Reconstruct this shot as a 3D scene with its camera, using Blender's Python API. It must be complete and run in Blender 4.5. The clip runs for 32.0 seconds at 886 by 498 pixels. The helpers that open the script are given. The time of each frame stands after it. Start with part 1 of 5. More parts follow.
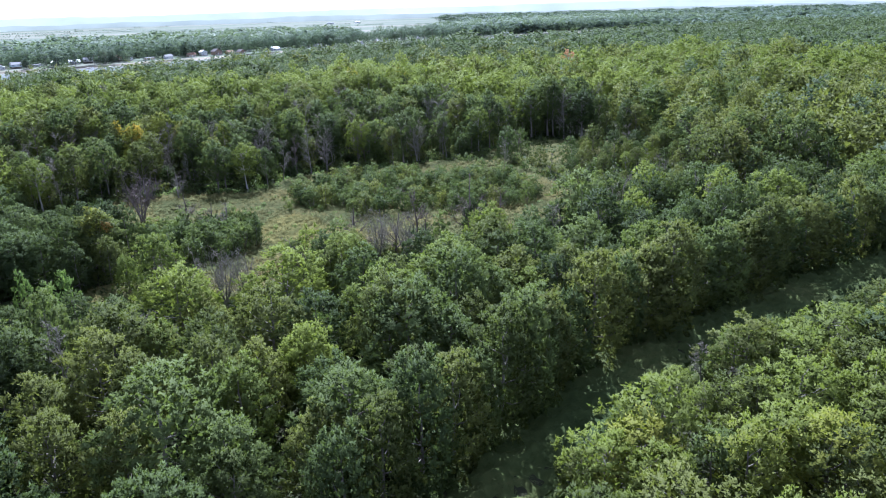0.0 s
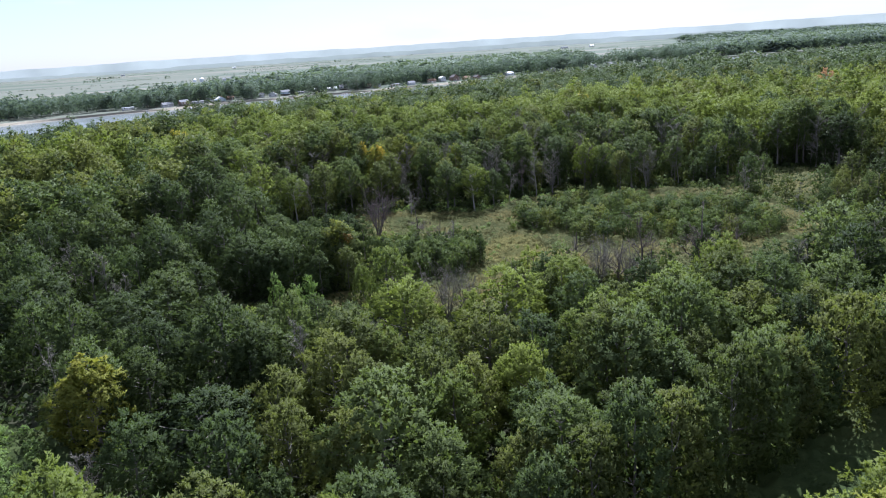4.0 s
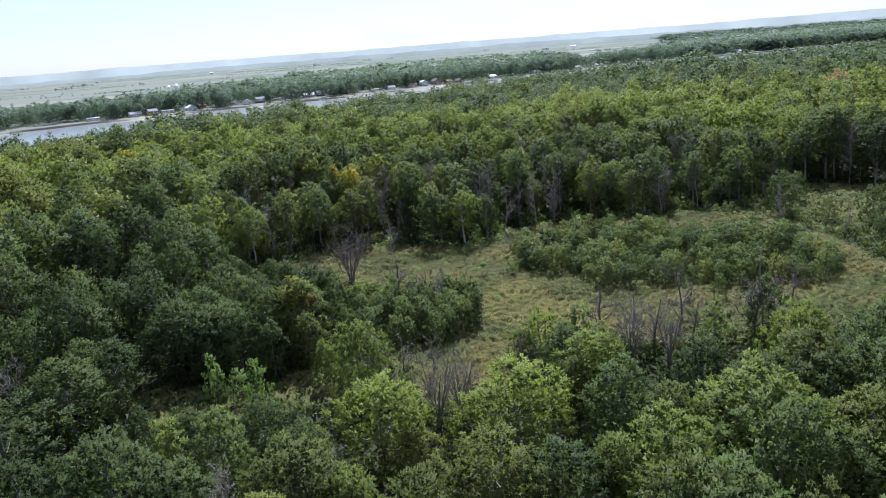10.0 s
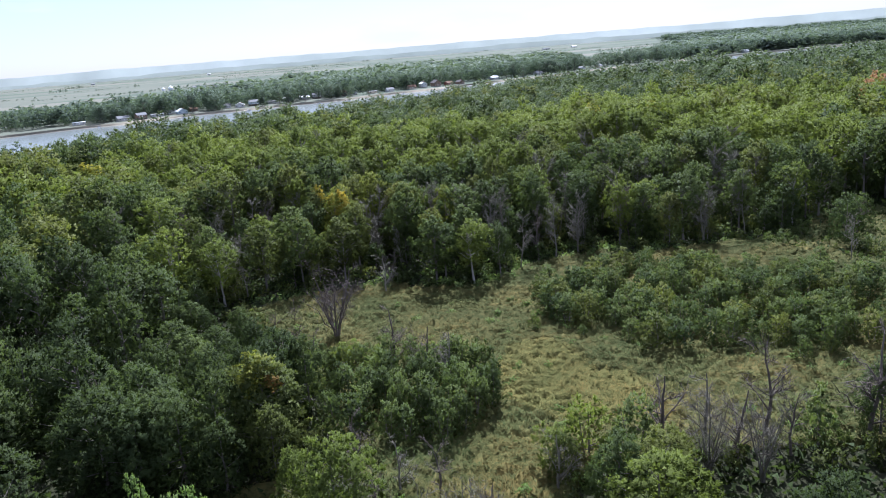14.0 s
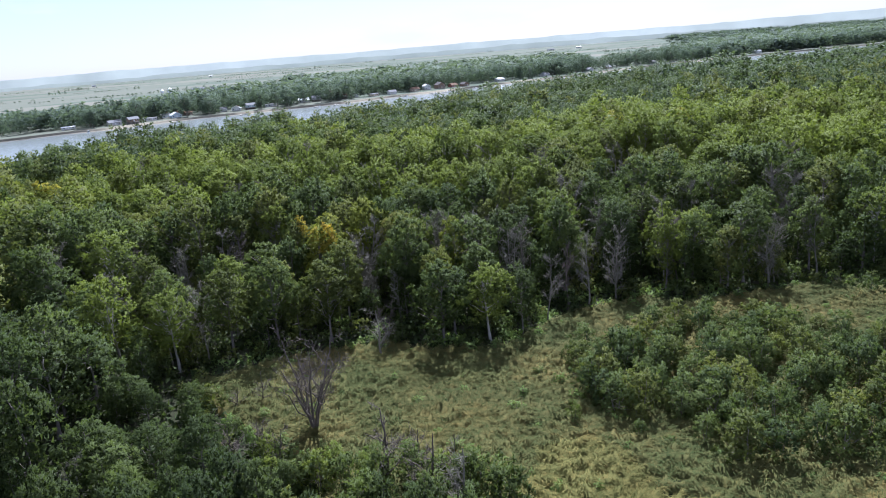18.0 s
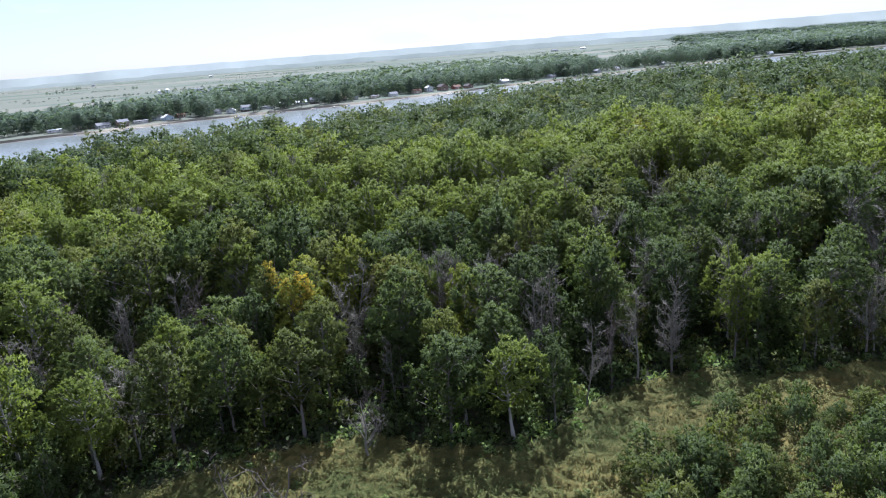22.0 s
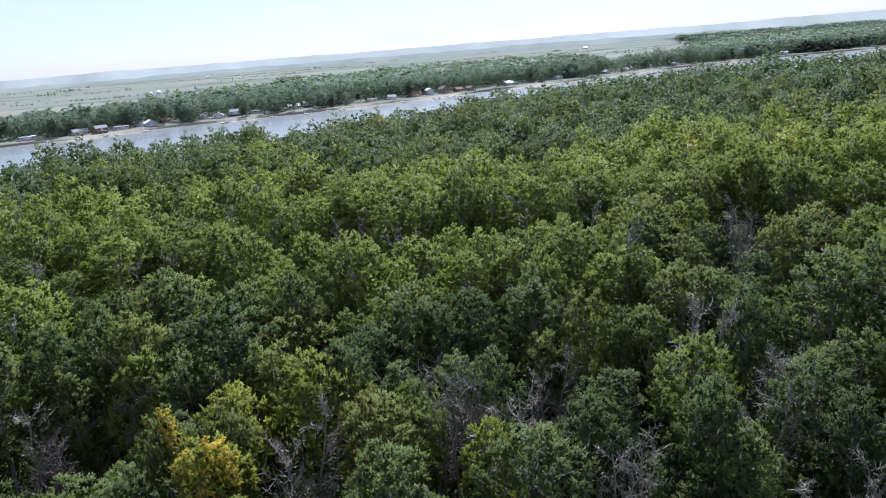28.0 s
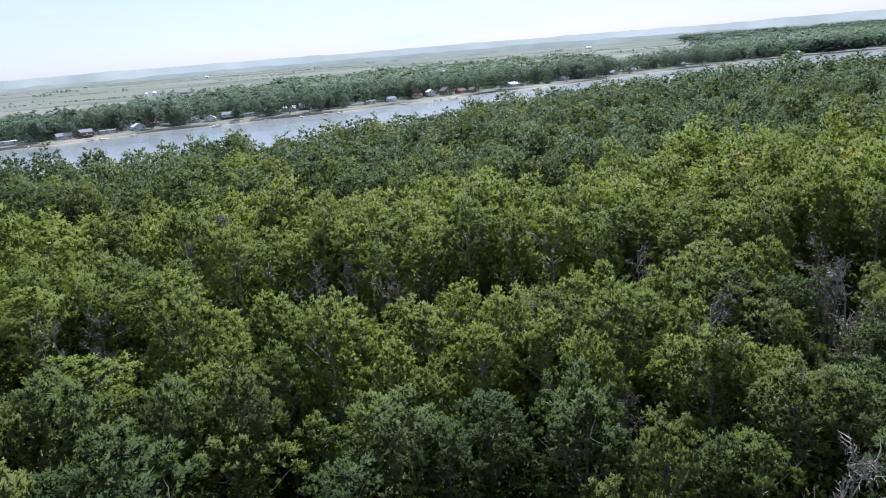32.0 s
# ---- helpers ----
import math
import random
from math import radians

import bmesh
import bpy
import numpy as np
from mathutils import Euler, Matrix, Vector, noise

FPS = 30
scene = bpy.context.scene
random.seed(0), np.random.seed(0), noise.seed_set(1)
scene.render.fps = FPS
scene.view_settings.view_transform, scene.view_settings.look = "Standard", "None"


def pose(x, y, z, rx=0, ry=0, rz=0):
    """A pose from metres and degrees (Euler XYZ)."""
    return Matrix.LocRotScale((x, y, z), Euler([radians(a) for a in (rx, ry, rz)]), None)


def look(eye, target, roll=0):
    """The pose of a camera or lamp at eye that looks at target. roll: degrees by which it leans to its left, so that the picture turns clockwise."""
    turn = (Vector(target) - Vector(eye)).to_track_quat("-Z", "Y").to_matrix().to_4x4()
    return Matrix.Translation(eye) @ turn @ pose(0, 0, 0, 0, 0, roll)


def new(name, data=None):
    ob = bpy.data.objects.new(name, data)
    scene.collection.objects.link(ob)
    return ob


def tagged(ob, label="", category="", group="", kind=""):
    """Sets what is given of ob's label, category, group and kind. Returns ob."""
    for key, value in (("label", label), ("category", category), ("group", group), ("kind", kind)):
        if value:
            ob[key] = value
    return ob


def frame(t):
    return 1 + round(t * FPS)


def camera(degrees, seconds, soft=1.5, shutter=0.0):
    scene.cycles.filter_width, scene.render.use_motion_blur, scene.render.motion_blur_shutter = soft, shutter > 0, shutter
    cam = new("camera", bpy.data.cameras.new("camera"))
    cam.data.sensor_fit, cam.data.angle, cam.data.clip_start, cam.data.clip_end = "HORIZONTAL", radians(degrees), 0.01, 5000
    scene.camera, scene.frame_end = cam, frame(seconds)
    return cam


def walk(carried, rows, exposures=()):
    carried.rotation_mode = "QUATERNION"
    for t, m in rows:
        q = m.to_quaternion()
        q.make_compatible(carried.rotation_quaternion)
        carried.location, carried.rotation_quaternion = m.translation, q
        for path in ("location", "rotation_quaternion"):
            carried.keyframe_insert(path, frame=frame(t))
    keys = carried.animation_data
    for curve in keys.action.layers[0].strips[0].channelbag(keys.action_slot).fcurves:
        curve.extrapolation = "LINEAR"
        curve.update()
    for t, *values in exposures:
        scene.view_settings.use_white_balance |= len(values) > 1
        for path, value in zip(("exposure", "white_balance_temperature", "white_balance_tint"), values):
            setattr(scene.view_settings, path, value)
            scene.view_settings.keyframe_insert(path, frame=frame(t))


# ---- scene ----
cam = camera(63.9, 32.0, soft=1.0)
PATH = [
    (0, (-0.01, -5.99, 53.91), (28.8, 84.23, 21.81), -1.66),
    (0.5, (-0.01, -5.99, 53.91), (57.09, 69.49, 21.62), -2.20),
    (1, (-0.01, -5.99, 53.91), (46.3, 76.82, 22.32), -3.54),
    (1.5, (-0.01, -5.99, 53.91), (21.44, 87.21, 24.68), -3.42),
    (2, (-0.01, -5.99, 53.91), (-5.37, 90.02, 26.46), -3.50),
    (2.5, (-0.01, -5.99, 53.91), (-5.69, 90.0, 26.47), -3.50),
    (3, (-0.01, -5.99, 53.91), (-1.58, 90.09, 26.22), -3.58),
    (3.5, (-0.01, -5.99, 53.91), (-1.36, 90.09, 26.2), -3.63),
    (5.5, (0.02, -0.0, 54.02), (-0.01, 96.05, 26.21), -3.90),
    (6, (-0.01, 2.6, 54.12), (0.24, 98.65, 26.29), -3.96),
    (6.5, (-0.03, 5.56, 54.2), (0.46, 101.6, 26.34), -4.02),
    (7, (-0.04, 8.79, 54.28), (0.65, 104.82, 26.41), -4.08),
    (8, (-0.04, 15.74, 54.47), (0.9, 111.78, 26.65), -4.19),
    (9, (-0.03, 23.3, 54.67), (1.02, 119.37, 26.96), -4.29),
    (10, (-0.01, 31.2, 54.83), (1.07, 127.31, 27.22), -4.36),
    (11, (-0.02, 39.43, 54.92), (1.12, 135.55, 27.37), -4.40),
    (12, (-0.08, 47.67, 54.97), (1.15, 143.8, 27.41), -4.41),
    (13, (-0.12, 56.16, 54.97), (1.12, 152.28, 27.41), -4.46),
    (14, (-0.12, 64.69, 54.88), (1.01, 160.81, 27.33), -4.51),
    (14.5, (-0.11, 68.92, 54.83), (1.02, 165.04, 27.28), -4.53),
    (16.5, (0.07, 86.3, 54.75), (0.83, 182.43, 27.21), -4.58),
    (17, (0.06, 90.51, 54.79), (0.79, 186.65, 27.28), -4.58),
    (18, (0.03, 99.2, 54.93), (0.7, 195.37, 27.52), -4.59),
    (19, (0.05, 107.79, 55.04), (0.64, 203.98, 27.7), -4.57),
    (20, (0.1, 116.41, 55.04), (0.64, 212.6, 27.7), -4.49),
    (21, (0.15, 125.12, 55.0), (0.64, 221.31, 27.66), -4.43),
    (22, (0.13, 133.76, 54.98), (0.56, 229.95, 27.64), -4.42),
    (23, (0.12, 142.28, 54.97), (0.51, 238.47, 27.63), -4.43),
    (24, (0.11, 151.0, 54.98), (0.5, 247.19, 27.65), -4.45),
    (25, (0.07, 159.54, 55.02), (0.47, 255.75, 27.73), -4.50),
    (25.5, (0.06, 163.81, 55.03), (0.45, 260.03, 27.77), -4.53),
    (27.5, (0.0, 181.24, 55.04), (0.39, 277.43, 27.71), -4.53),
    (28, (-0.0, 185.61, 55.06), (0.39, 281.8, 27.73), -4.53),
    (29, (0.0, 194.14, 55.11), (0.4, 290.33, 27.77), -4.55),
    (30, (0.02, 202.8, 55.15), (0.42, 298.99, 27.81), -4.59),
    (31, (0.04, 211.34, 55.16), (0.42, 307.53, 27.82), -4.58),
    (32, (0.03, 219.95, 55.06), (0.27, 316.14, 27.73), -4.55),
]
walk(cam, [(t, look(eye, target, roll)) for t, eye, target, roll in PATH], [(0, 1.66, 5000, 17), (0.5, 1.76, 5020, 17), (1, 1.64, 5080, 17), (2, 1.30, 5250, 16), (3, 1.19, 5290, 16), (20, 1.19, 5290, 16), (25, 1.23, 5290, 16), (29, 1.09, 5320, 16), (32, 1.06, 5320, 16)])

# ---- world, sun, exposure ----
SUN_AZ = 8.0      # degrees to the right of +y
SUN_EL = 47.0
world = bpy.data.worlds.new("sky")
scene.world = world
world.use_nodes = True
wn = world.node_tree
sky = wn.nodes.new("ShaderNodeTexSky")
sky.sky_type = 'NISHITA'
sky.sun_disc = False
sky.sun_elevation = radians(SUN_EL)
sky.sun_rotation = radians(SUN_AZ)
sky.air_density, sky.dust_density, sky.ozone_density = 1.0, 0.5, 3.0
bg = wn.nodes["Background"]
bg.inputs[1].default_value = 0.055
hz = wn.nodes.new("ShaderNodeMix")       # thin even haze over the blue
hz.data_type, hz.blend_type = 'RGBA', 'ADD'
hz.inputs["Factor"].default_value = 1.0
hz.inputs["B"].default_value = (4.3, 4.25, 4.65, 1.0)
thin = wn.nodes.new("ShaderNodeMix")
thin.data_type, thin.blend_type = 'RGBA', 'MULTIPLY'
thin.inputs["Factor"].default_value = 1.0
thin.inputs["B"].default_value = (0.5, 0.5, 0.5, 1.0)
wn.links.new(sky.outputs[0], thin.inputs["A"])
wn.links.new(thin.outputs["Result"], hz.inputs["A"])
cloud = wn.nodes.new("ShaderNodeTexNoise")     # faint drifting cloud over the whole sky
cloud.inputs["Scale"].default_value, cloud.inputs["Detail"].default_value = 5.0, 5.0
stretch = wn.nodes.new("ShaderNodeMapping")
stretch.inputs["Scale"].default_value = (1.0, 1.0, 5.0)
wn.links.new(wn.nodes.new("ShaderNodeTexCoord").outputs["Generated"], stretch.inputs["Vector"])
wn.links.new(stretch.outputs[0], cloud.inputs["Vector"])
soft_cloud = wn.nodes.new("ShaderNodeMapRange")
for key, value in (("From Min", 0.52), ("From Max", 0.68), ("To Min", 0.0), ("To Max", 0.85)):
    soft_cloud.inputs[key].default_value = value
wn.links.new(cloud.outputs["Fac"], soft_cloud.inputs["Value"])
veil = wn.nodes.new("ShaderNodeMix")
veil.data_type = 'RGBA'
veil.inputs["B"].default_value = (8.4, 8.5, 8.8, 1.0)
wn.links.new(soft_cloud.outputs["Result"], veil.inputs["Factor"])
wn.links.new(hz.outputs["Result"], veil.inputs["A"])
wn.links.new(veil.outputs["Result"], bg.inputs[0])
sun = new("sun", bpy.data.lights.new("sun", 'SUN'))
sun.data.energy, sun.data.angle, sun.data.color = 5.7, radians(0.6), (1.0, 0.95, 0.86)
sun.matrix_world = pose(0, 0, 300, SUN_EL - 90, 0, -SUN_AZ)



# ---- materials ----
def material(name):
    m = bpy.data.materials.new(name)
    m.use_nodes = True
    nt = m.node_tree
    b = nt.nodes["Principled BSDF"]
    return m, nt, b


def link(nt, a, b):
    nt.links.new(a, b)


def noise_node(nt, scale, detail=4.0, rough=0.55, coord=None):
    n = nt.nodes.new("ShaderNodeTexNoise")
    n.inputs["Scale"].default_value, n.inputs["Detail"].default_value, n.inputs["Roughness"].default_value = scale, detail, rough
    if coord is None:
        coord = nt.nodes.new("ShaderNodeNewGeometry").outputs["Position"]
    link(nt, coord, n.inputs["Vector"])
    return n.outputs["Fac"]


def ramp(nt, fac, stops):
    r = nt.nodes.new("ShaderNodeValToRGB")
    while len(r.color_ramp.elements) < len(stops):
        r.color_ramp.elements.new(0.5)
    for e, (p, c) in zip(r.color_ramp.elements, stops):
        e.position, e.color = p, (*c, 1.0)
    link(nt, fac, r.inputs[0])
    return r.outputs[0]


def mix(nt, fac, a, b, how='MIX'):
    m = nt.nodes.new("ShaderNodeMix")
    m.data_type, m.blend_type = 'RGBA', how
    for v, s in ((fac, m.inputs["Factor"]), (a, m.inputs["A"]), (b, m.inputs["B"])):
        if isinstance(v, (int, float)):
            s.default_value = v
        elif isinstance(v, tuple):
            s.default_value = (*v, 1.0)
        else:
            link(nt, v, s)
    return m.outputs["Result"]


def maths(nt, op, a, b=0.0):
    m = nt.nodes.new("ShaderNodeMath")
    m.operation = op
    for v, s in ((a, m.inputs[0]), (b, m.inputs[1])):
        if isinstance(v, (int, float)):
            s.default_value = v
        else:
            link(nt, v, s)
    return m.outputs[0]


def leaf_material(name, dark, mid, light, patch=0.06, through_leaf=0.40, rough=0.62):
    """Foliage: tone by tree, by patch of the wood, and leaf by leaf; some light passes through."""
    m, nt, b = material(name)
    info = nt.nodes.new("ShaderNodeObjectInfo").outputs["Random"]
    geo = nt.nodes.new("ShaderNodeNewGeometry")
    leafy = geo.outputs["Random Per Island"]
    big = noise_node(nt, patch, 2.0, 0.5, geo.outputs["Position"])
    small = noise_node(nt, 0.38, 4.0, 0.65, geo.outputs["Position"])
    f = maths(nt, 'ADD', maths(nt, 'MULTIPLY', info, 0.58), maths(nt, 'MULTIPLY', big, 0.44))
    f = maths(nt, 'ADD', f, maths(nt, 'MULTIPLY', maths(nt, 'SUBTRACT', leafy, 0.5), 0.12))
    f = maths(nt, 'ADD', f, maths(nt, 'MULTIPLY', maths(nt, 'SUBTRACT', small, 0.5), 0.42))
    col = ramp(nt, f, ((0.15, dark), (0.48, mid), (0.85, light)))
    link(nt, col, b.inputs["Base Color"])
    b.inputs["Roughness"].default_value = rough
    b.inputs["Specular IOR Level"].default_value = 0.05
    tr = nt.nodes.new("ShaderNodeBsdfTranslucent")
    link(nt, mix(nt, 1.0, col, (1.20, 1.28, 0.66), 'MULTIPLY'), tr.inputs[0])
    sh = nt.nodes.new("ShaderNodeMixShader")
    sh.inputs[0].default_value = through_leaf
    link(nt, b.outputs[0], sh.inputs[1])
    link(nt, tr.outputs[0], sh.inputs[2])
    link(nt, sh.outputs[0], nt.nodes["Material Output"].inputs[0])
    return m


def plain_material(name, a, b2, scale, rough=0.85, bump=0.3, scale2=None, metal=0.0):
    m, nt, b = material(name)
    n1 = noise_node(nt, scale, 5.0, 0.6)
    n2 = noise_node(nt, scale2 or scale * 0.13, 3.0, 0.5)
    info = nt.nodes.new("ShaderNodeObjectInfo").outputs["Random"]
    f = maths(nt, 'ADD', maths(nt, 'MULTIPLY', n1, 0.6), maths(nt, 'MULTIPLY', n2, 0.5))
    f = maths(nt, 'ADD', f, maths(nt, 'MULTIPLY', maths(nt, 'SUBTRACT', info, 0.5), 0.2))
    link(nt, ramp(nt, f, ((0.3, a), (0.75, b2))), b.inputs["Base Color"])
    b.inputs["Roughness"].default_value, b.inputs["Metallic"].default_value = rough, metal
    if rough > 0.8:
        b.inputs["Specular IOR Level"].default_value = 0.06
    if bump:
        bp = nt.nodes.new("ShaderNodeBump")
        bp.inputs["Strength"].default_value, bp.inputs["Distance"].default_value = bump, 0.1
        link(nt, n1, bp.inputs["Height"])
        link(nt, bp.outputs[0], b.inputs["Normal"])
    return m


LEAF_MAPLE = leaf_material("maple leaves", (0.055, 0.072, 0.025), (0.091, 0.105, 0.034), (0.127, 0.140, 0.041))
LEAF_DARK = leaf_material("dark elm leaves", (0.047, 0.067, 0.028), (0.069, 0.093, 0.036), (0.097, 0.123, 0.043))
LEAF_LIGHT = leaf_material("cottonwood leaves", (0.083, 0.109, 0.030), (0.115, 0.142, 0.036), (0.145, 0.174, 0.040))
LEAF_WILLOW = leaf_material("willow leaves", (0.085, 0.107, 0.028), (0.111, 0.135, 0.036), (0.135, 0.160, 0.041))
LEAF_SHRUB = leaf_material("shrub leaves", (0.060, 0.084, 0.033), (0.083, 0.107, 0.039), (0.108, 0.135, 0.049))
LEAF_VINE = leaf_material("vine leaves", (0.110, 0.163, 0.051), (0.137, 0.193, 0.064), (0.169, 0.222, 0.078))
LEAF_YELLOW = leaf_material("yellowing leaves", (0.150, 0.138, 0.030), (0.255, 0.212, 0.036), (0.370, 0.270, 0.040))
LEAF_LIME = leaf_material("yellow-lime leaves", (0.130, 0.140, 0.030), (0.205, 0.200, 0.036), (0.290, 0.255, 0.042))
LEAF_RUST = leaf_material("rusty leaves", (0.110, 0.090, 0.034), (0.180, 0.115, 0.038), (0.250, 0.140, 0.042))
LEAF_ORANGE = leaf_material("orange leaves", (0.190, 0.115, 0.070), (0.270, 0.145, 0.082), (0.320, 0.185, 0.100))
LEAF_BROWN = leaf_material("olive brown leaves", (0.082, 0.101, 0.036), (0.109, 0.123, 0.041), (0.133, 0.126, 0.043))
# Deep green leaf; also paints shade into dense stands and undergrowth.
LEAF_DEEP_SHADE = leaf_material("deep green and shade leaves", (0.031, 0.045, 0.020), (0.047, 0.064, 0.026), (0.070, 0.091, 0.034))
LEAF_OLIVE = leaf_material("yellow-green leaves", (0.106, 0.129, 0.031), (0.146, 0.162, 0.034), (0.186, 0.184, 0.036))
# Belt and far leaves: distance haze is painted in as bluer, greyer colour.
LEAF_BELT_HAZED = leaf_material("hazed belt leaves", (0.050, 0.070, 0.042), (0.074, 0.098, 0.056), (0.098, 0.124, 0.068))
LEAF_HAZED = leaf_material("hazed far leaves", (0.092, 0.122, 0.106), (0.114, 0.148, 0.126), (0.132, 0.166, 0.136), 0.02)
BARK = plain_material("bark", (0.085, 0.075, 0.065), (0.20, 0.18, 0.16), 3.0, 0.9, 0.6)
BARK_PALE = plain_material("pale cottonwood bark", (0.16, 0.15, 0.135), (0.34, 0.32, 0.29), 3.0, 0.9, 0.6)
BARK_GREY = plain_material("weathered dead wood", (0.098, 0.090, 0.073), (0.222, 0.203, 0.168), 2.5, 0.85, 0.5)
BARK_DARK = plain_material("dark dead wood", (0.07, 0.058, 0.05), (0.15, 0.125, 0.11), 2.5, 0.9, 0.5)

# ---- plan ----
MEADOW = [(-46, 217), (-30, 225), (-12, 228), (0, 222), (12, 223), (27, 236), (42, 241), (50, 234), (30, 225), (21, 213),
          (19, 194), (23, 186), (33, 181), (45, 175), (58, 169), (76, 163), (80, 153), (62, 148), (45, 152), (30, 150), (19, 150),
          (12, 140), (6, 132), (-5, 132), (-10, 141), (-14, 151), (-4, 153), (9, 163), (11, 178), (2, 186), (-12, 186), (-24, 192), (-38, 205)]
CLEARING = [(64, 236), (70, 226), (84, 216), (96, 206), (115, 208), (140, 220), (168, 236), (146, 256), (118, 264), (90, 242)]
THICKET = [(22, 190), (34, 183), (46, 177), (60, 171), (80, 167), (90, 177), (92, 198), (80, 213), (66, 222), (48, 227), (30, 221), (22, 210)]
OPEN_WOOD = [(10, 128), (26, 122), (60, 128), (92, 140), (98, 166), (80, 166), (58, 169), (45, 152), (19, 150)]
LOW_LEFT = [(-75, 124), (-22, 122), (-14, 140), (-17, 152), (-30, 151), (-75, 154)]
GLADE = [(-56, 141), (-48, 133), (-38, 130), (-28, 132), (-17, 136), (-16, 148), (-26, 148), (-38, 143), (-50, 147)]
CLUMP = [(-18, 157), (-8, 154), (2, 157), (8, 164), (8, 174), (0, 179), (-12, 177), (-18, 168)]
LANE = [(10, 48), (20, 55), (30, 61), (39, 67), (49, 74), (60, 80), (85, 88), (119, 97), (144, 101), (171, 103), (218, 112), (275, 108)]
VINES = [(-92, 98), (-60, 92), (-50, 74), (-50, 50), (-95, 50)]
WILLOWS = [(24, 40), (37, 58), (49, 67), (67, 72), (90, 76), (110, 82), (146, 90), (175, 93), (215, 96), (300, 92), (300, 20), (40, 20)]
NEAR_BANK = [(-900, 60), (-480, 290), (-300, 392), (-240, 428), (-230, 462), (-206, 480), (-204, 512), (-191, 538), (-165, 562), (-130, 560), (-112, 584), (-82, 588), (-60, 610), (-32, 624), (-5, 646), (14, 658),
             (28, 722), (88, 785), (127, 792), (190, 838), (250, 888), (335, 880), (440, 915), (900, 1040), (1700, 1190)]
FAR_BANK = [(-1100, 330), (-700, 600), (-370, 838), (-327, 850), (-292, 880), (-251, 910), (-198, 922), (-149, 946), (-93, 964), (-37, 1008), (26, 1036), (96, 1090), (170, 1124),
            (257, 1183), (360, 1255), (470, 1300), (580, 1340), (640, 1350), (1000, 1420), (1800, 1500)]
HULL_OPEN = [(-46, 217), (-30, 225), (-12, 228), (0, 222), (12, 223), (27, 236), (42, 241), (50, 236), (78, 240), (92, 226), (101, 205), (101, 178), (98, 166), (80, 150), (62, 145), (45, 147), (19, 146),
             (12, 138), (6, 130), (-6, 130), (-11, 139), (-16, 151), (-19, 165), (-17, 180), (-25, 192), (-38, 205)]
LOW_RIGHT = [(98, 146), (128, 160), (156, 200), (172, 236), (130, 226), (78, 240), (101, 205)]


def inside(poly, x, y):
    """Which of the points (arrays) lie in the polygon."""
    x, y = np.asarray(x, float), np.asarray(y, float)
    res = np.zeros(x.shape, bool)
    for (x0, y0), (x1, y1) in zip(poly, poly[1:] + poly[:1]):
        if y0 == y1:
            continue
        res ^= ((y0 > y) != (y1 > y)) & (x < (x1 - x0) * (y - y0) / (y1 - y0) + x0)
    return res


def from_line(line, x, y):
    """Distance of the points to a polyline."""
    x, y = np.asarray(x, float), np.asarray(y, float)
    best = np.full(x.shape, 1e9)
    for (x0, y0), (x1, y1) in zip(line, line[1:]):
        dx, dy = x1 - x0, y1 - y0
        t = np.clip(((x - x0) * dx + (y - y0) * dy) / (dx * dx + dy * dy), 0, 1)
        best = np.minimum(best, np.hypot(x - x0 - t * dx, y - y0 - t * dy))
    return best


RIVER = NEAR_BANK + FAR_BANK[::-1]


def lane_width(x):
    return 5.2 + 2.6 * (np.asarray(x) > 180)


def open_ground(x, y):
    return inside(MEADOW, x, y) | inside(CLEARING, x, y) | (from_line(LANE, x, y) < lane_width(x)) | inside(VINES, x, y) | inside(GLADE, x, y)


def rnd(seed):
    return np.random.default_rng(seed)


def wave(x, y, s, seed=0.0):
    """Smooth value noise from -1 to 1, made of sines."""
    x, y = np.asarray(x, float) / s, np.asarray(y, float) / s
    return (np.sin(1.7 * x + 1.1 * np.sin(1.3 * y + seed) + seed) + np.sin(1.9 * y + 1.3 * np.sin(1.1 * x - seed) + 2 * seed)
            + np.sin(1.2 * (x + y) + 1.7 * np.sin(0.7 * (x - y)) + 3 * seed)) / 3


# ---- mesh helpers ----
def mesh_of(name, verts, faces, mats, smooth=False, index=None):
    """A mesh from arrays: faces all of one size, or a list of lists."""
    me = bpy.data.meshes.new(name)
    verts = np.asarray(verts, np.float32)
    soft, verts = verts[:, 3:], np.ascontiguousarray(verts[:, :3])
    if isinstance(faces, np.ndarray):
        n, k = faces.shape
        me.vertices.add(len(verts))
        me.vertices.foreach_set("co", verts.ravel())
        me.loops.add(n * k)
        me.loops.foreach_set("vertex_index", faces.astype(np.int32).ravel())
        me.polygons.add(n)
        me.polygons.foreach_set("loop_start", np.arange(0, n * k, k, dtype=np.int32))
        if index is not None:
            me.polygons.foreach_set("material_index", np.asarray(index, np.int32))
    else:
        me.from_pydata(verts.tolist(), [], faces)
        n = len(faces)
    for mt in mats if isinstance(mats, (list, tuple)) else [mats]:
        me.materials.append(mt)
    me.update(calc_edges=True)
    if smooth:
        me.polygons.foreach_set("use_smooth", np.ones(n, bool))
    if soft.size:        # leaves take the light as their clump does
        me.polygons.foreach_set("use_smooth", np.ones(n, bool))
        me.attributes.new("custom_normal", 'FLOAT_VECTOR', 'POINT').data.foreach_set("vector", soft.ravel())
    return me


